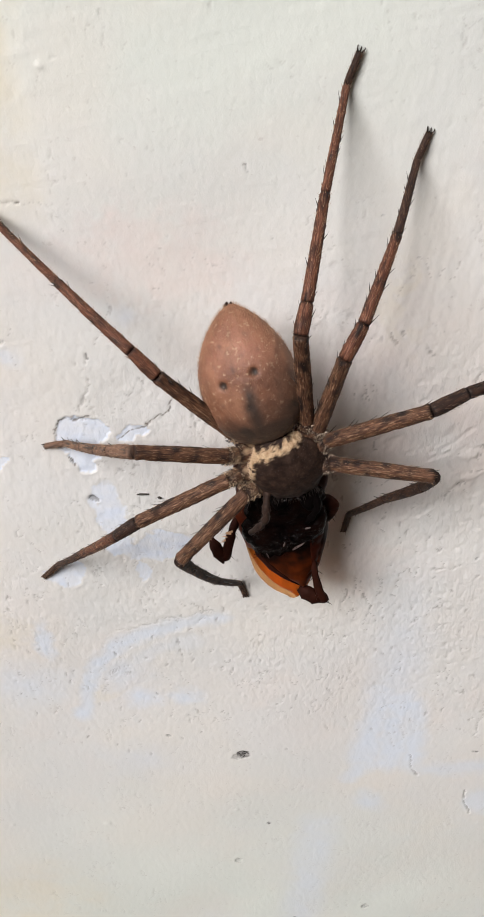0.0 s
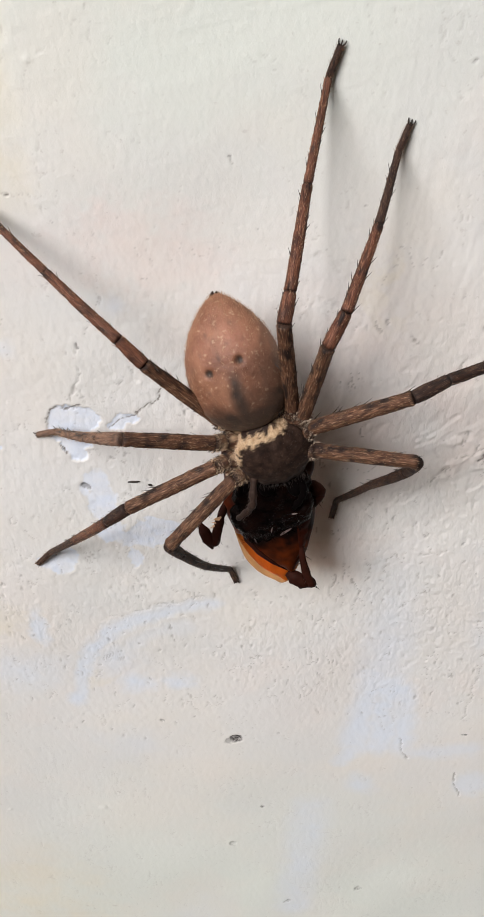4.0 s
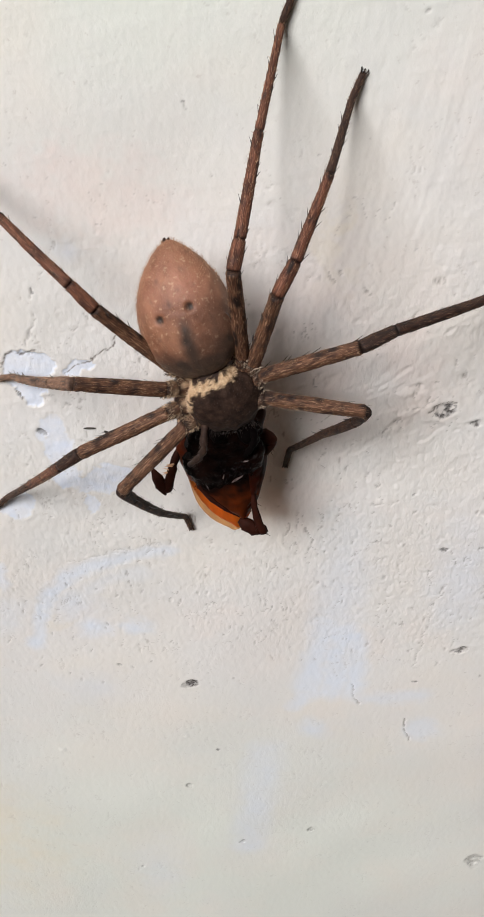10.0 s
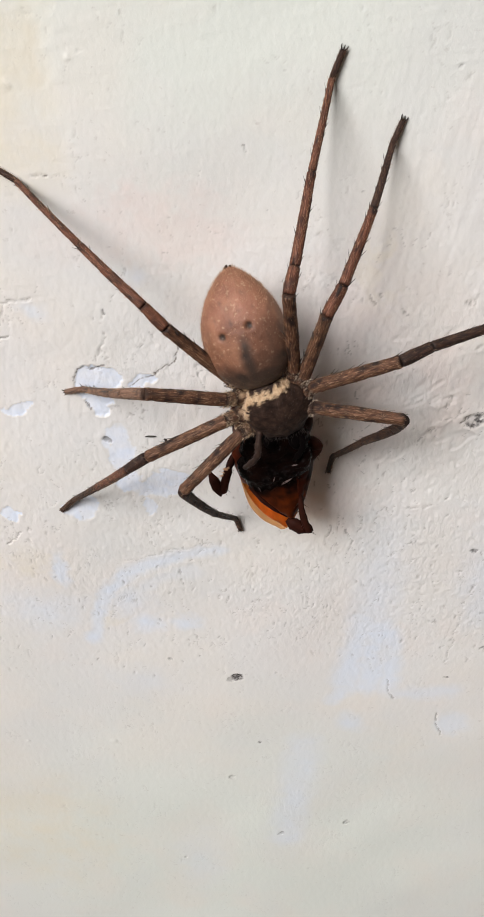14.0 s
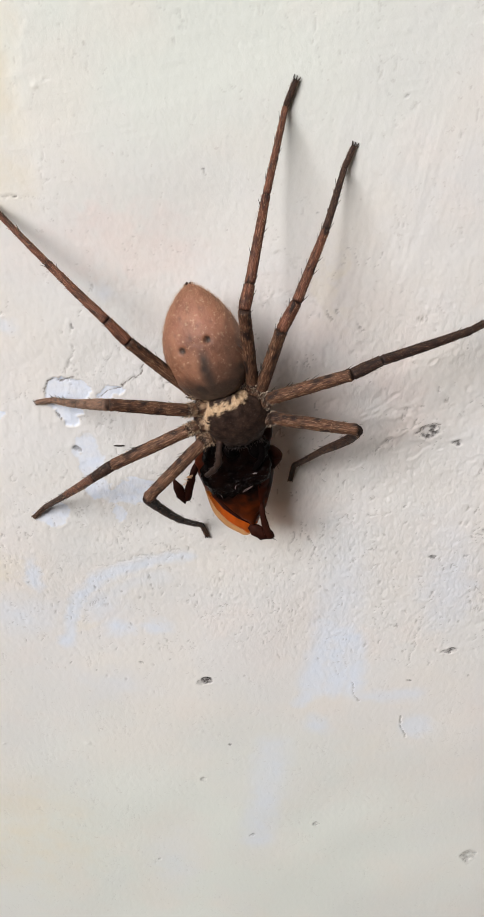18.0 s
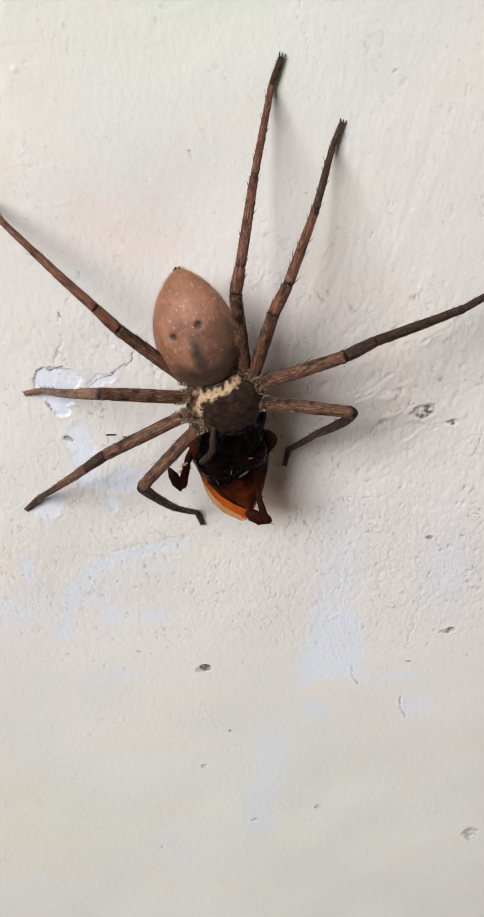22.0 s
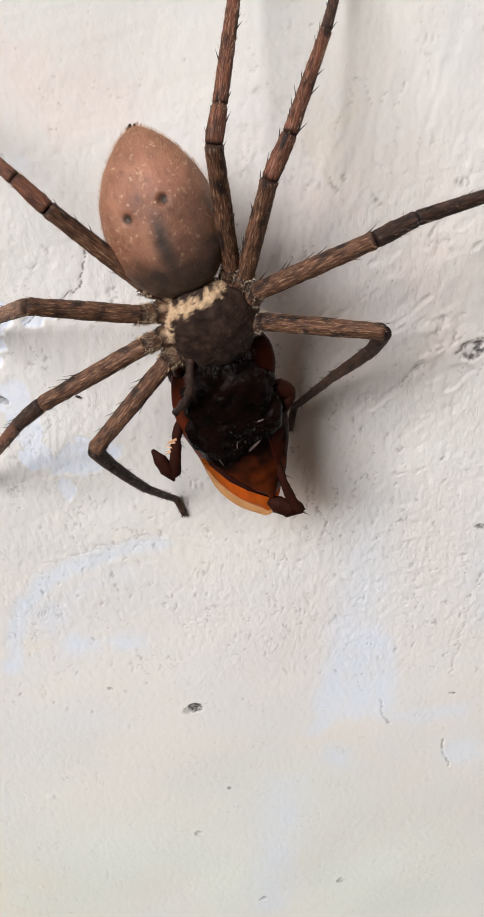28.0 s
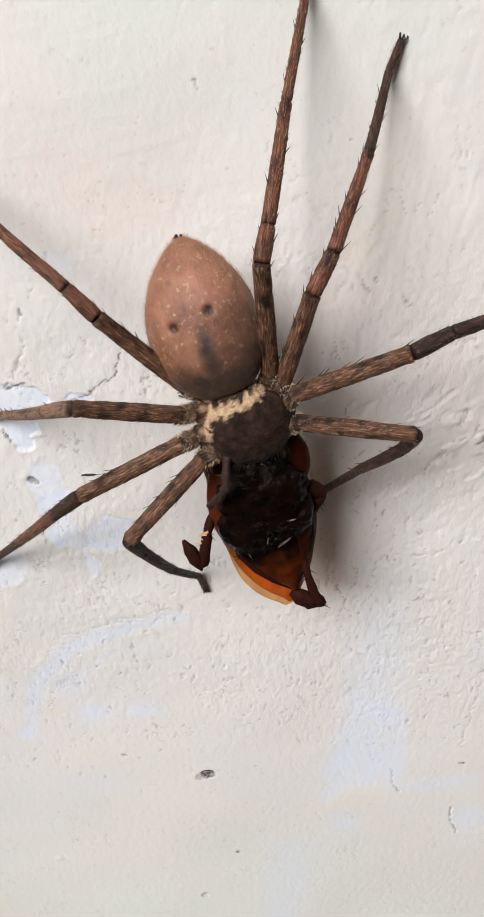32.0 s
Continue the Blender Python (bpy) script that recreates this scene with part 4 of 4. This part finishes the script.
def build_mouth(spider):
    rnd = random.Random(9)
    for k, x in ((-1, 8.9), (1, 13.0)):
        s = Shape()
        top, low = Vector((x + 0.4, -17.4, 1215.8)), Vector((x + 0.6 * k + 0.5, -15.6, 1209.8))
        s.tube([top.lerp(low, t) + Vector((0, -0.8 * math.sin(math.pi * t), 0)) for t in (0, .15, .35, .6, .85, 1)],
               [1.2, 1.6, 1.7, 1.5, 1.1, 0.4], 16, 0, rough=0.08)
        for _ in range(160):
            t, out = rnd.random(), Vector([rnd.gauss(0, 1) for _ in range(3)]).normalized()
            s.thread(top.lerp(low, t) + out * 1.6, Vector((0, 0, -1)) + out * 0.7, rnd.uniform(0.6, 1.3), 0.03, 1)
        jaw = part("chelicera", s, [JAW_BLACK, JAW_BLACK], spider, "stout black jaw", SPIDER_AT)
        f = Shape()
        f.tube([low + Vector((0, 0.2, 0.3)), low + Vector((-0.4 * k, 0.9, -0.9)), low + Vector((-1.2 * k, 1.9, -1.3))], [0.45, 0.3, 0.05], 8)
        part("fang", f, SPINE_BLACK, jaw, origin=SPIDER_AT)
    for side, pts in (("l", [(7.2, -19.6, 1217.4), (6.9, -22.2, 1215.4), (6.9, -22.9, 1213.6), (6.2, -22.0, 1211.4), (4.4, -20.6, 1208.6)]),
                      ("r", [(13.8, -18.0, 1216.4), (14.8, -18.6, 1213.8), (15.0, -18.4, 1212.0), (14.4, -17.6, 1209.6), (13.4, -16.8, 1207.6)])):
        s = Shape()
        fine = []
        for a, b in zip(pts, pts[1:]):
            fine += [Vector(a).lerp(Vector(b), t) for t in (0, 0.33, 0.66)]
        fine.append(Vector(pts[-1]))
        s.tube(fine, [0.66 + 0.12 * math.sin(i * 2.1) - 0.012 * i for i in range(len(fine))], 14, 0, rough=0.1, grain=5.0)
        for _ in range(150):
            i = rnd.randrange(len(fine) - 1)
            out = Vector([rnd.gauss(0, 1) for _ in range(3)]).normalized()
            s.thread(fine[i] + out * 0.6, (fine[i + 1] - fine[i]).normalized() + out * 0.6, rnd.uniform(0.4, 0.9), 0.024, 1)
        # the east palp is coloured black in place of the shade it lies in
        part("pedipalp", s, [CARAPACE if side == "l" else JAW_BLACK, HAIR_DARK if side == "l" else JAW_BLACK], spider, origin=SPIDER_AT)


def build_spider():
    spider = new("huntsman_spider")
    spider.empty_display_size = 0.01
    spider.location = [v * 0.001 for v in SPIDER_AT]
    tagged(spider, "large brown huntsman spider gripping a cockroach on a wall", "spider")
    build_abdomen(spider)
    build_carapace(spider)
    build_mouth(spider)
    T, R, D, P = LEG_TAN, LEG_RUST, LEG_DARK, LEG_PALE
    # hind pair, reaching up
    build_leg(spider, (6.6, -17.6, 1224.6), [(2.3, -20.4, 1227.8), (-8.4, -22.2, 1239.2), (-11.9, -20.9, 1242.5), (-23.2, -11.5, 1248.6),
              (-35.0, -1.3, 1255.4), (-38.3, -0.3, 1257.2)], (T, R, R, R, D), 0.92)
    build_leg(spider, (12.6, -17.6, 1225.6), [(13.0, -19.6, 1229.4), (11.7, -23.5, 1246.4), (12.6, -21.0, 1250.0), (15.1, -11.2, 1261.3),
              (18.1, -0.9, 1272.2), (19.7, -0.2, 1276.4)], (T, R, R, R, D), 0.95)
    # third pair
    build_leg(spider, (5.6, -17.6, 1222.8), [(1.2, -21.2, 1224.3), (-12.3, -25.2, 1228.1), (-16.9, -19.7, 1224.3), (-23.6, -9.6, 1217.6),
              (-28.2, -2.1, 1213.0), (-32.2, -0.4, 1211.2)], (T, P, P, P, P), 0.98)
    build_leg(spider, (13.6, -17.4, 1224.4), [(14.6, -20.0, 1228.4), (18.0, -21.5, 1241.4), (20.5, -20.0, 1246.1), (25.3, -11.0, 1255.1),
              (28.5, -1.5, 1262.0), (30.0, -0.2, 1265.5)], (T, R, R, D, D), 0.95)
    # second pair
    build_leg(spider, (5.9, -17.6, 1219.8), [(1.4, -21.1, 1219.9), (-13.6, -21.8, 1211.7), (-17.4, -21.0, 1208.2), (-26.4, -10.6, 1194.6),
              (-33.5, -2.4, 1184.2), (-37.0, -0.6, 1179.5)], (T, D, R, D, D), 0.98)
    build_leg(spider, (14.2, -17.4, 1221.9), [(15.9, -20.1, 1226.3), (30.4, -24.4, 1234.6), (35.5, -22.2, 1236.1), (52.2, -13.0, 1236.9),
              (66.5, -1.5, 1238.4), (70.5, -0.3, 1238.8)], (T, D, D, D, D), 0.98)
    # front pair, bent round the prey
    build_leg(spider, (7.2, -18.0, 1217.2), [(4.1, -21.3, 1217.5), (-7.2, -23.1, 1204.7), (-6.0, -19.6, 1199.8), (-2.4, -11.1, 1188.6),
              (1.4, -1.0, 1178.2), (2.4, -0.4, 1174.4)], (T, D, D, D, D), 0.98)
    build_leg(spider, (13.9, -17.6, 1219.4), [(16.5, -20.3, 1222.2), (32.6, -21.2, 1220.4), (31.6, -18.0, 1216.0), (27.0, -10.8, 1207.6),
              (21.7, -2.3, 1197.0), (21.1, -0.6, 1191.6)], (T, D, D, D, D), 0.98)


# ---------------------------------------------------------------- the prey
PIVOT = (9.0, -16.0, 1212.0)


def blade(shape, root, tip, lift, half, curl, rows=44, cols=16, slot=0, thick=0.12):
    """A wing: a leaf-shaped, domed plate with some thickness, from root to tip."""
    a, b = Vector(root), Vector(tip)
    way = (b - a).normalized()
    side = way.cross(Vector(lift)).normalized()
    up = side.cross(way).normalized()
    verts = []
    for layer in (0, 1):
        for i in range(rows + 1):
            t = i / rows
            w = half * (0.55 + 0.45 * math.sin(math.pi * min(1, t * 1.1) ** 0.8)) * (1 - max(0, (t - 0.62) / 0.38) ** 2.4) ** 0.5
            for k in range(cols + 1):
                u = 2 * k / cols - 1
                dome = curl * (1 - u * u) * math.sin(math.pi * (0.15 + 0.8 * t)) + 0.10 * math.sin(u * 9 + t * 4)
                verts.append(a.lerp(b, t) + side * (u * w) + up * (dome - layer * thick))
    n, faces = (rows + 1) * (cols + 1), []
    for i in range(rows):
        for k in range(cols):
            p = i * (cols + 1) + k
            faces.append((p, p + 1, p + cols + 2, p + cols + 1))
            faces.append((n + p, n + p + cols + 1, n + p + cols + 2, n + p + 1))
    for i in range(rows):
        p, q = i * (cols + 1), i * (cols + 1) + cols
        faces += [(p, p + cols + 1, n + p + cols + 1, n + p), (q, n + q, n + q + cols + 1, q + cols + 1)]
    shape.add(verts, faces, slot)


def along_line(points, t):
    """A point on a smooth line through points, t from 0 to 1."""
    f = t * (len(points) - 1)
    i = min(int(f), len(points) - 2)
    p = [Vector(points[max(0, min(len(points) - 1, i + k))]) for k in (-1, 0, 1, 2)]
    u = f - i
    return 0.5 * (2 * p[1] + (p[2] - p[0]) * u + (2 * p[0] - 5 * p[1] + 4 * p[2] - p[3]) * u * u + (3 * p[1] - p[0] - 3 * p[2] + p[3]) * u ** 3)


def plate(shape, left, right, dome, rows=36, cols=18, thick=0.12, darkening=None):
    """A thin, domed, slightly rippled plate between two edge lines; a function of (t, u, p) sets how dark it is."""
    verts, marks = [], []
    for layer in (0, 1):
        for i in range(rows + 1):
            a, b = along_line(left, i / rows), along_line(right, i / rows)
            for k in range(cols + 1):
                u = k / cols
                p = a.lerp(b, u)
                out = dome * 4 * u * (1 - u) + 0.12 * noise.noise(p * 0.9) + 0.05 * math.sin(i * 0.9) * math.sin(math.pi * u)
                verts.append(p + Vector((0, -out + layer * thick, 0)))
                marks.append(min(1.0, max(0.0, darkening(i / rows, u, p))) if darkening else 0.0)
    n, faces = (rows + 1) * (cols + 1), []
    rim = [k for k in range(cols + 1)] + [i * (cols + 1) + cols for i in range(1, rows + 1)]
    rim += [rows * (cols + 1) + k for k in range(cols - 1, -1, -1)] + [i * (cols + 1) for i in range(rows - 1, 0, -1)]
    for i in range(rows):
        for k in range(cols):
            p = i * (cols + 1) + k
            faces.append((p, p + cols + 1, p + cols + 2, p + 1))
            faces.append((n + p, n + p + 1, n + p + cols + 2, n + p + cols + 1))
    faces += [(p, q, n + q, n + p) for p, q in zip(rim, rim[1:] + rim[:1])]
    shape.add(verts, faces, 0, mark=marks)


def roach_leg(roach, points, radii, spines, label):
    """A broken leg: a thick joint and a spiny shin."""
    rnd = random.Random(len(points) * 31 + spines)
    s = Shape()
    fine = [Vector(points[0][i]).lerp(Vector(points[0][i + 1]), t) for i in range(len(points[0]) - 1) for t in (0, 0.25, 0.5, 0.75)] + [Vector(points[0][-1])]
    wide = [radii[0][i] + (radii[0][i + 1] - radii[0][i]) * t for i in range(len(radii[0]) - 1) for t in (0, 0.25, 0.5, 0.75)] + [radii[0][-1]]
    s.tube(fine, wide, 14, 0, 0.7, 0.18)
    ob = part("leg", s, ROACH_DARK, roach, label, PIVOT)
    t = Shape()
    long = [along_line(points[1], i / 12) for i in range(13)]
    thick = [radii[1][min(int(i / 12 * (len(radii[1]) - 1)), len(radii[1]) - 2)] for i in range(13)]
    t.tube(long, [r * (0.25 if i == 12 else 0.9) for i, r in enumerate(thick)], 12, 0, 0.8, 0.2)
    pts = [Vector(p) for p in points[1]]
    for k in range(spines):
        i = k % (len(pts) - 1)
        p = pts[i].lerp(pts[i + 1], rnd.random())
        way = (pts[i + 1] - pts[i]).normalized()
        out = Vector((rnd.choice((-1, 1)), rnd.uniform(-0.6, 0.2), rnd.uniform(-0.3, 0.3)))
        t.hair(p, way * 0.9 + out, rnd.uniform(1.2, 2.2), 0.14, 1)
    part("shin", t, [ROACH_DARK, SPINE_BLACK], ob, origin=PIVOT)


def build_roach():
    roach = new("cockroach")
    roach.empty_display_size = 0.01
    roach.location = [v * 0.001 for v in PIVOT]
    tagged(roach, "half-eaten red-brown cockroach held in spider jaws", "insect")
    way = Vector((0.11, 0.0, -1.0)).normalized()
    side, up = Vector((1.0, 0.0, 0.11)).normalized(), Vector((0, -1, 0))
    # the trunk, with its ring joints
    s = Shape()
    mid = Vector((9.2, -11.4, 1209.6))

    def rings(t):
        return (max(0.0, 1 - abs(2 * t - 0.9) ** 2.6) ** 0.5) * (1 - 0.42 * max(0, t - 0.45) ** 1.2) * (1 + 0.004 * math.sin(t * math.pi * 22))

    s.lobe(mid, (way * 14.6, side * 7.4, up * 2.6), 70, 40, 0, 0.02, 0.5, 1.0, rings)
    part("trunk", s, ROACH_RED, roach, "glossy red-brown trunk", PIVOT)
    # pronotum under the spider's head
    s = Shape()
    s.lobe(mid - way * 4.4 + side * 1.0 + up * 1.6, (way * 7.4, side * 7.2, up * 1.7), 24, 30, 0, 0.02)
    part("pronotum", s, ROACH_RED, roach, "dark red shield", PIVOT)
    # wings and soft plates towards the tail, overlapping like slates
    s = Shape()
    plate(s, [(2.6, -11.4, 1201.0), (3.5, -12.0, 1196.8), (4.9, -12.2, 1192.0), (7.4, -12.2, 1188.3), (10.4, -12.2, 1186.2)],
          [(13.0, -12.0, 1201.0), (13.6, -12.2, 1196.6), (13.8, -12.4, 1192.0), (13.6, -12.4, 1188.4), (12.6, -12.4, 1186.2)], 0.5)
    part("wing", s, WING_PALE, roach, "pale peach see-through wing", PIVOT)
    s = Shape()
    plate(s, [(2.2, -13.2, 1203.6), (3.6, -13.8, 1199.0), (5.5, -14.0, 1194.8), (8.3, -14.0, 1191.0), (11.6, -13.8, 1188.2)],
          [(13.0, -13.2, 1203.6), (14.2, -13.6, 1199.0), (14.8, -13.8, 1194.8), (14.4, -13.8, 1191.4), (13.2, -13.8, 1188.9)], 0.8,
          darkening=lambda t, u, p: 0.55 - 1.6 * t + 0.4 * noise.noise(p * 0.6))
    part("wing", s, WING_AMBER, roach, "orange-brown wing", PIVOT)
    s = Shape()
    low = [(4.6, -15.2, 1203.0), (5.4, -15.4, 1199.2), (7.6, -15.4, 1196.0), (10.0, -15.2, 1193.6), (12.6, -14.8, 1191.4)]
    # darker towards the body; the east half's shade is put into the colour
    plate(s, low, [(16.4, -13.4, 1206.0), (16.9, -13.8, 1202.0), (16.4, -14.2, 1198.4), (15.6, -14.4, 1195.0), (14.0, -14.6, 1192.0)], 0.9,
          darkening=lambda t, u, p: 1.35 - 1.4 * t + 0.55 * max(0, u - 0.5) + 0.45 * noise.noise(p * 0.45) + 0.2 * noise.noise(p * 1.4))
    wing = part("wing", s, WING_RED, roach, "dark red wing with a thick brown edge", PIVOT)
    s = Shape()
    s.tube(low, [0.3, 0.5, 0.55, 0.5, 0.25], 8, 0, 0.7, 0.15)
    part("edge", s, ROACH_DARK, wing, origin=PIVOT)
    # dark strip added on the wing's east margin for shade and the dark body below
    s = Shape()
    plate(s, [(13.6, -15.0, 1206.0), (14.0, -15.2, 1202.6), (14.3, -15.2, 1199.4), (14.6, -15.0, 1196.4)],
          [(17.0, -12.8, 1207.6), (17.3, -13.0, 1203.6), (16.8, -13.4, 1199.6), (15.6, -14.2, 1195.6)], 0.4)
    part("flank_plate", s, ROACH_RED, roach, "", PIVOT)
    s = Shape()
    plate(s, [(2.4, -14.2, 1214.0), (1.6, -14.4, 1209.6), (1.9, -14.4, 1205.0), (3.6, -14.2, 1199.6)],
          [(5.0, -15.0, 1214.0), (4.6, -15.4, 1209.6), (4.6, -15.4, 1205.0), (5.4, -15.0, 1200.4)], 0.3,
          darkening=lambda t, u, p: 1.4 * u - 0.35 + 0.4 * noise.noise(p * 0.8))
    part("flank_plate", s, FLANK_RED, roach, "red-brown edge of the body", PIVOT)
    # the chewed, wet thorax
    rnd = random.Random(21)
    for c, w, d, h, seed in (((7.6, -14.7, 1204.6), 4.8, 2.7, 6.0, 3.0), ((12.4, -14.6, 1206.6), 4.4, 2.6, 4.4, 5.0), ((10.4, -15.2, 1210.6), 5.9, 2.7, 5.2, 8.0),
                             ((6.2, -15.0, 1209.6), 3.0, 2.2, 4.0, 2.0), ((8.8, -14.2, 1199.4), 2.2, 1.3, 2.6, 6.0)):
        s = Shape()
        s.lobe(c, (Vector((0.1 * h, 0, -h)), Vector((w, 0, 0.1 * w)), Vector((0, -d, 0))), 60, 80, 0, 0.16, 0.42, seed)
        part("chewed_lump", s, WET_BLACK, roach, "wet black chewed lump of the thorax", PIVOT)
    s = Shape()
    for _ in range(620):
        u, w = rnd.uniform(-0.85, 0.85), rnd.uniform(-0.8, 0.8)
        c = Vector((9.8 + 6.0 * u, -14.8 - 2.2 * math.sqrt(max(0.05, 1 - 0.6 * u * u - 0.5 * w * w)), 1205.2 + 2.2 * u + 5.6 * w))
        s.hair(c, Vector((rnd.gauss(0, 1), -0.5, rnd.gauss(0, 1) - 0.5)), rnd.uniform(0.4, 1.4), 0.08, rnd.choice((0, 0, 2)))
    for _ in range(34):
        u, w = rnd.uniform(-0.8, 0.8), rnd.uniform(-0.8, 0.3)
        c = Vector((9.4 + 6.0 * u, -15.0 - 2.5 * math.sqrt(max(0.05, 1 - 0.6 * u * u - 0.5 * w * w)), 1205.2 + 2.2 * u + 5.6 * w))
        q = rnd.uniform(0.05, 0.12)
        s.lobe(c, (Vector((q * 1.6, 0, q)), Vector((0, q, 0)), Vector((-q * 0.5, 0, q))), 8, 10, 1)
    tagged(part("torn_gristle", s, [WET_BLACK, EYE_BLACK, GRISTLE], roach, "", PIVOT), kind="stuff")
    for x, y, z, a, size in ((12.2, -17.0, 1202.4, 46, 1.35), (7.0, -17.3, 1200.6, 110, 0.7), (13.6, -17.2, 1206.6, 20, 0.5), (9.8, -17.4, 1203.2, 80, 0.6)):
        s = Shape()
        d = Vector((math.cos(radians(a)), -0.15, math.sin(radians(a)))) * size
        blade(s, Vector((x, y, z)) - d, Vector((x, y, z)) + d, (0.2, -1, 0.1), size * 0.13, 0.15, 8, 4, thick=0.06)
        part("shard", s, SHARD, roach, "torn scrap of shell", PIVOT)
    # broken legs
    roach_leg(roach, [[(12.4, -14.6, 1190.4), (13.6, -15.0, 1189.8), (15.4, -15.4, 1188.8), (17.2, -15.6, 1188.0)],
                      [(14.7, -13.8, 1200.4), (15.0, -15.0, 1195.6), (15.7, -15.6, 1192.0), (16.5, -15.8, 1189.6), (17.1, -15.6, 1188.2)]],
              [[0.6, 1.6, 1.5, 0.2], [0.5, 0.7, 0.8, 1.0, 0.35]], 20, "dark spiny hind leg")
    roach_leg(roach, [[(-2.7, -15.0, 1202.8), (-1.9, -15.4, 1201.2), (-1.2, -15.6, 1199.2), (-0.6, -15.6, 1197.2)],
                      [(3.2, -13.0, 1208.4), (1.7, -14.4, 1205.6), (0.8, -15.2, 1203.0), (0.2, -15.5, 1200.4), (-0.5, -15.6, 1197.8)]],
              [[0.3, 1.05, 1.1, 0.2], [0.6, 0.75, 0.9, 1.0, 0.3]], 14, "dark snapped middle leg")
    roach_leg(roach, [[(15.2, -13.0, 1209.4), (16.6, -13.0, 1209.0), (18.0, -13.0, 1207.8), (18.4, -13.0, 1206.9)],
                      [(18.2, -13.0, 1207.4), (17.4, -13.2, 1206.1), (16.4, -13.4, 1205.0)]],
              [[0.9, 1.5, 1.2, 0.4], [0.9, 0.8, 0.45]], 3, "dark curled fore leg")
    s = Shape()
    for _ in range(9):
        t = rnd.random()
        s.hair((1.2 - 0.9 * t, -15.4, 1204.4 - 2.2 * t), (-1.0, -0.4, rnd.gauss(0.3, 0.5)), rnd.uniform(1.2, 1.8), 0.2, 0)
    tagged(part("spurs", s, SPUR, roach, "small pale spurs of the snapped leg", PIVOT), kind="stuff")
    return roach


# ---------------------------------------------------------------- small debris on the wall
def build_debris():
    for x, z, a, size in ((-15.9, 1200.0, 2, 1.15), (-12.9, 1199.2, -20, 0.4)):
        s = Shape()
        d = Vector((math.cos(radians(a)), 0, math.sin(radians(a)))) * size
        c = Vector((x, -0.25, z))
        s.tube([c - d, c - d * 0.4 + Vector((0, -0.05, 0.05)), c + d * 0.5, c + d], [0.12, 0.22, 0.2, 0.1], 7, 0, rough=0.2)
        ob = new("fibre", mesh_of("fibre", s, [DEBRIS], (x, 0, z)))
        ob.location = (x * 0.001, 0, z * 0.001)
        tagged(ob, "tiny dark fibre stuck to the wall", "debris", "fibres on the wall")


build_wall()
build_room()
build_spider()
ROACH = build_roach()
build_debris()


def motions():
    """The prey stays still, is then tugged about, and is drawn sideways; rows: seconds, shift x, y, z in millimetres, turn in degrees."""
    rows = [(0, 0, 0, 0, 0), (21.5, 0, 0, 0, 0), (22, 0.1, 0, 0.1, 0.5), (22.5, -0.1, 0, 0.9, 1.9), (23, -0.2, 0, 0.4, 0.6), (23.5, 0.8, 0, 0.7, 1.0),
            (24, 0.3, 0, -2.3, 2.3), (24.5, 0.8, 0, -1.4, 1.8), (25, 0.0, 0, -0.8, 1.8), (25.5, 0.9, -0.2, -1.2, 1.0), (26.5, 1.5, -1.2, -0.4, 3.0),
            (27.5, 1.95, -2, 0.2, 5.1), (28, 1.8, -2, -0.7, 7.2), (28.5, 2.7, -2, -0.2, 6.4), (29, 2.8, -2, 1.4, 4.9), (29.5, 1.4, -2, -0.1, 7.6),
            (30, 2.4, -2, -0.8, 7.3), (30.5, 1.8, -2, 0.7, 8.0), (31, 2.2, -2, 1.3, 6.4), (31.5, 2.3, -2, -0.9, 7.3), (32, 2.1, -2, -1.5, 4.8)]
    walk(ROACH, [(t, pose((PIVOT[0] + x) / 1000, (PIVOT[1] + 1.5 * y) / 1000, (PIVOT[2] + z) / 1000, 0, -a, 0)) for t, x, y, z, a in rows])


motions()
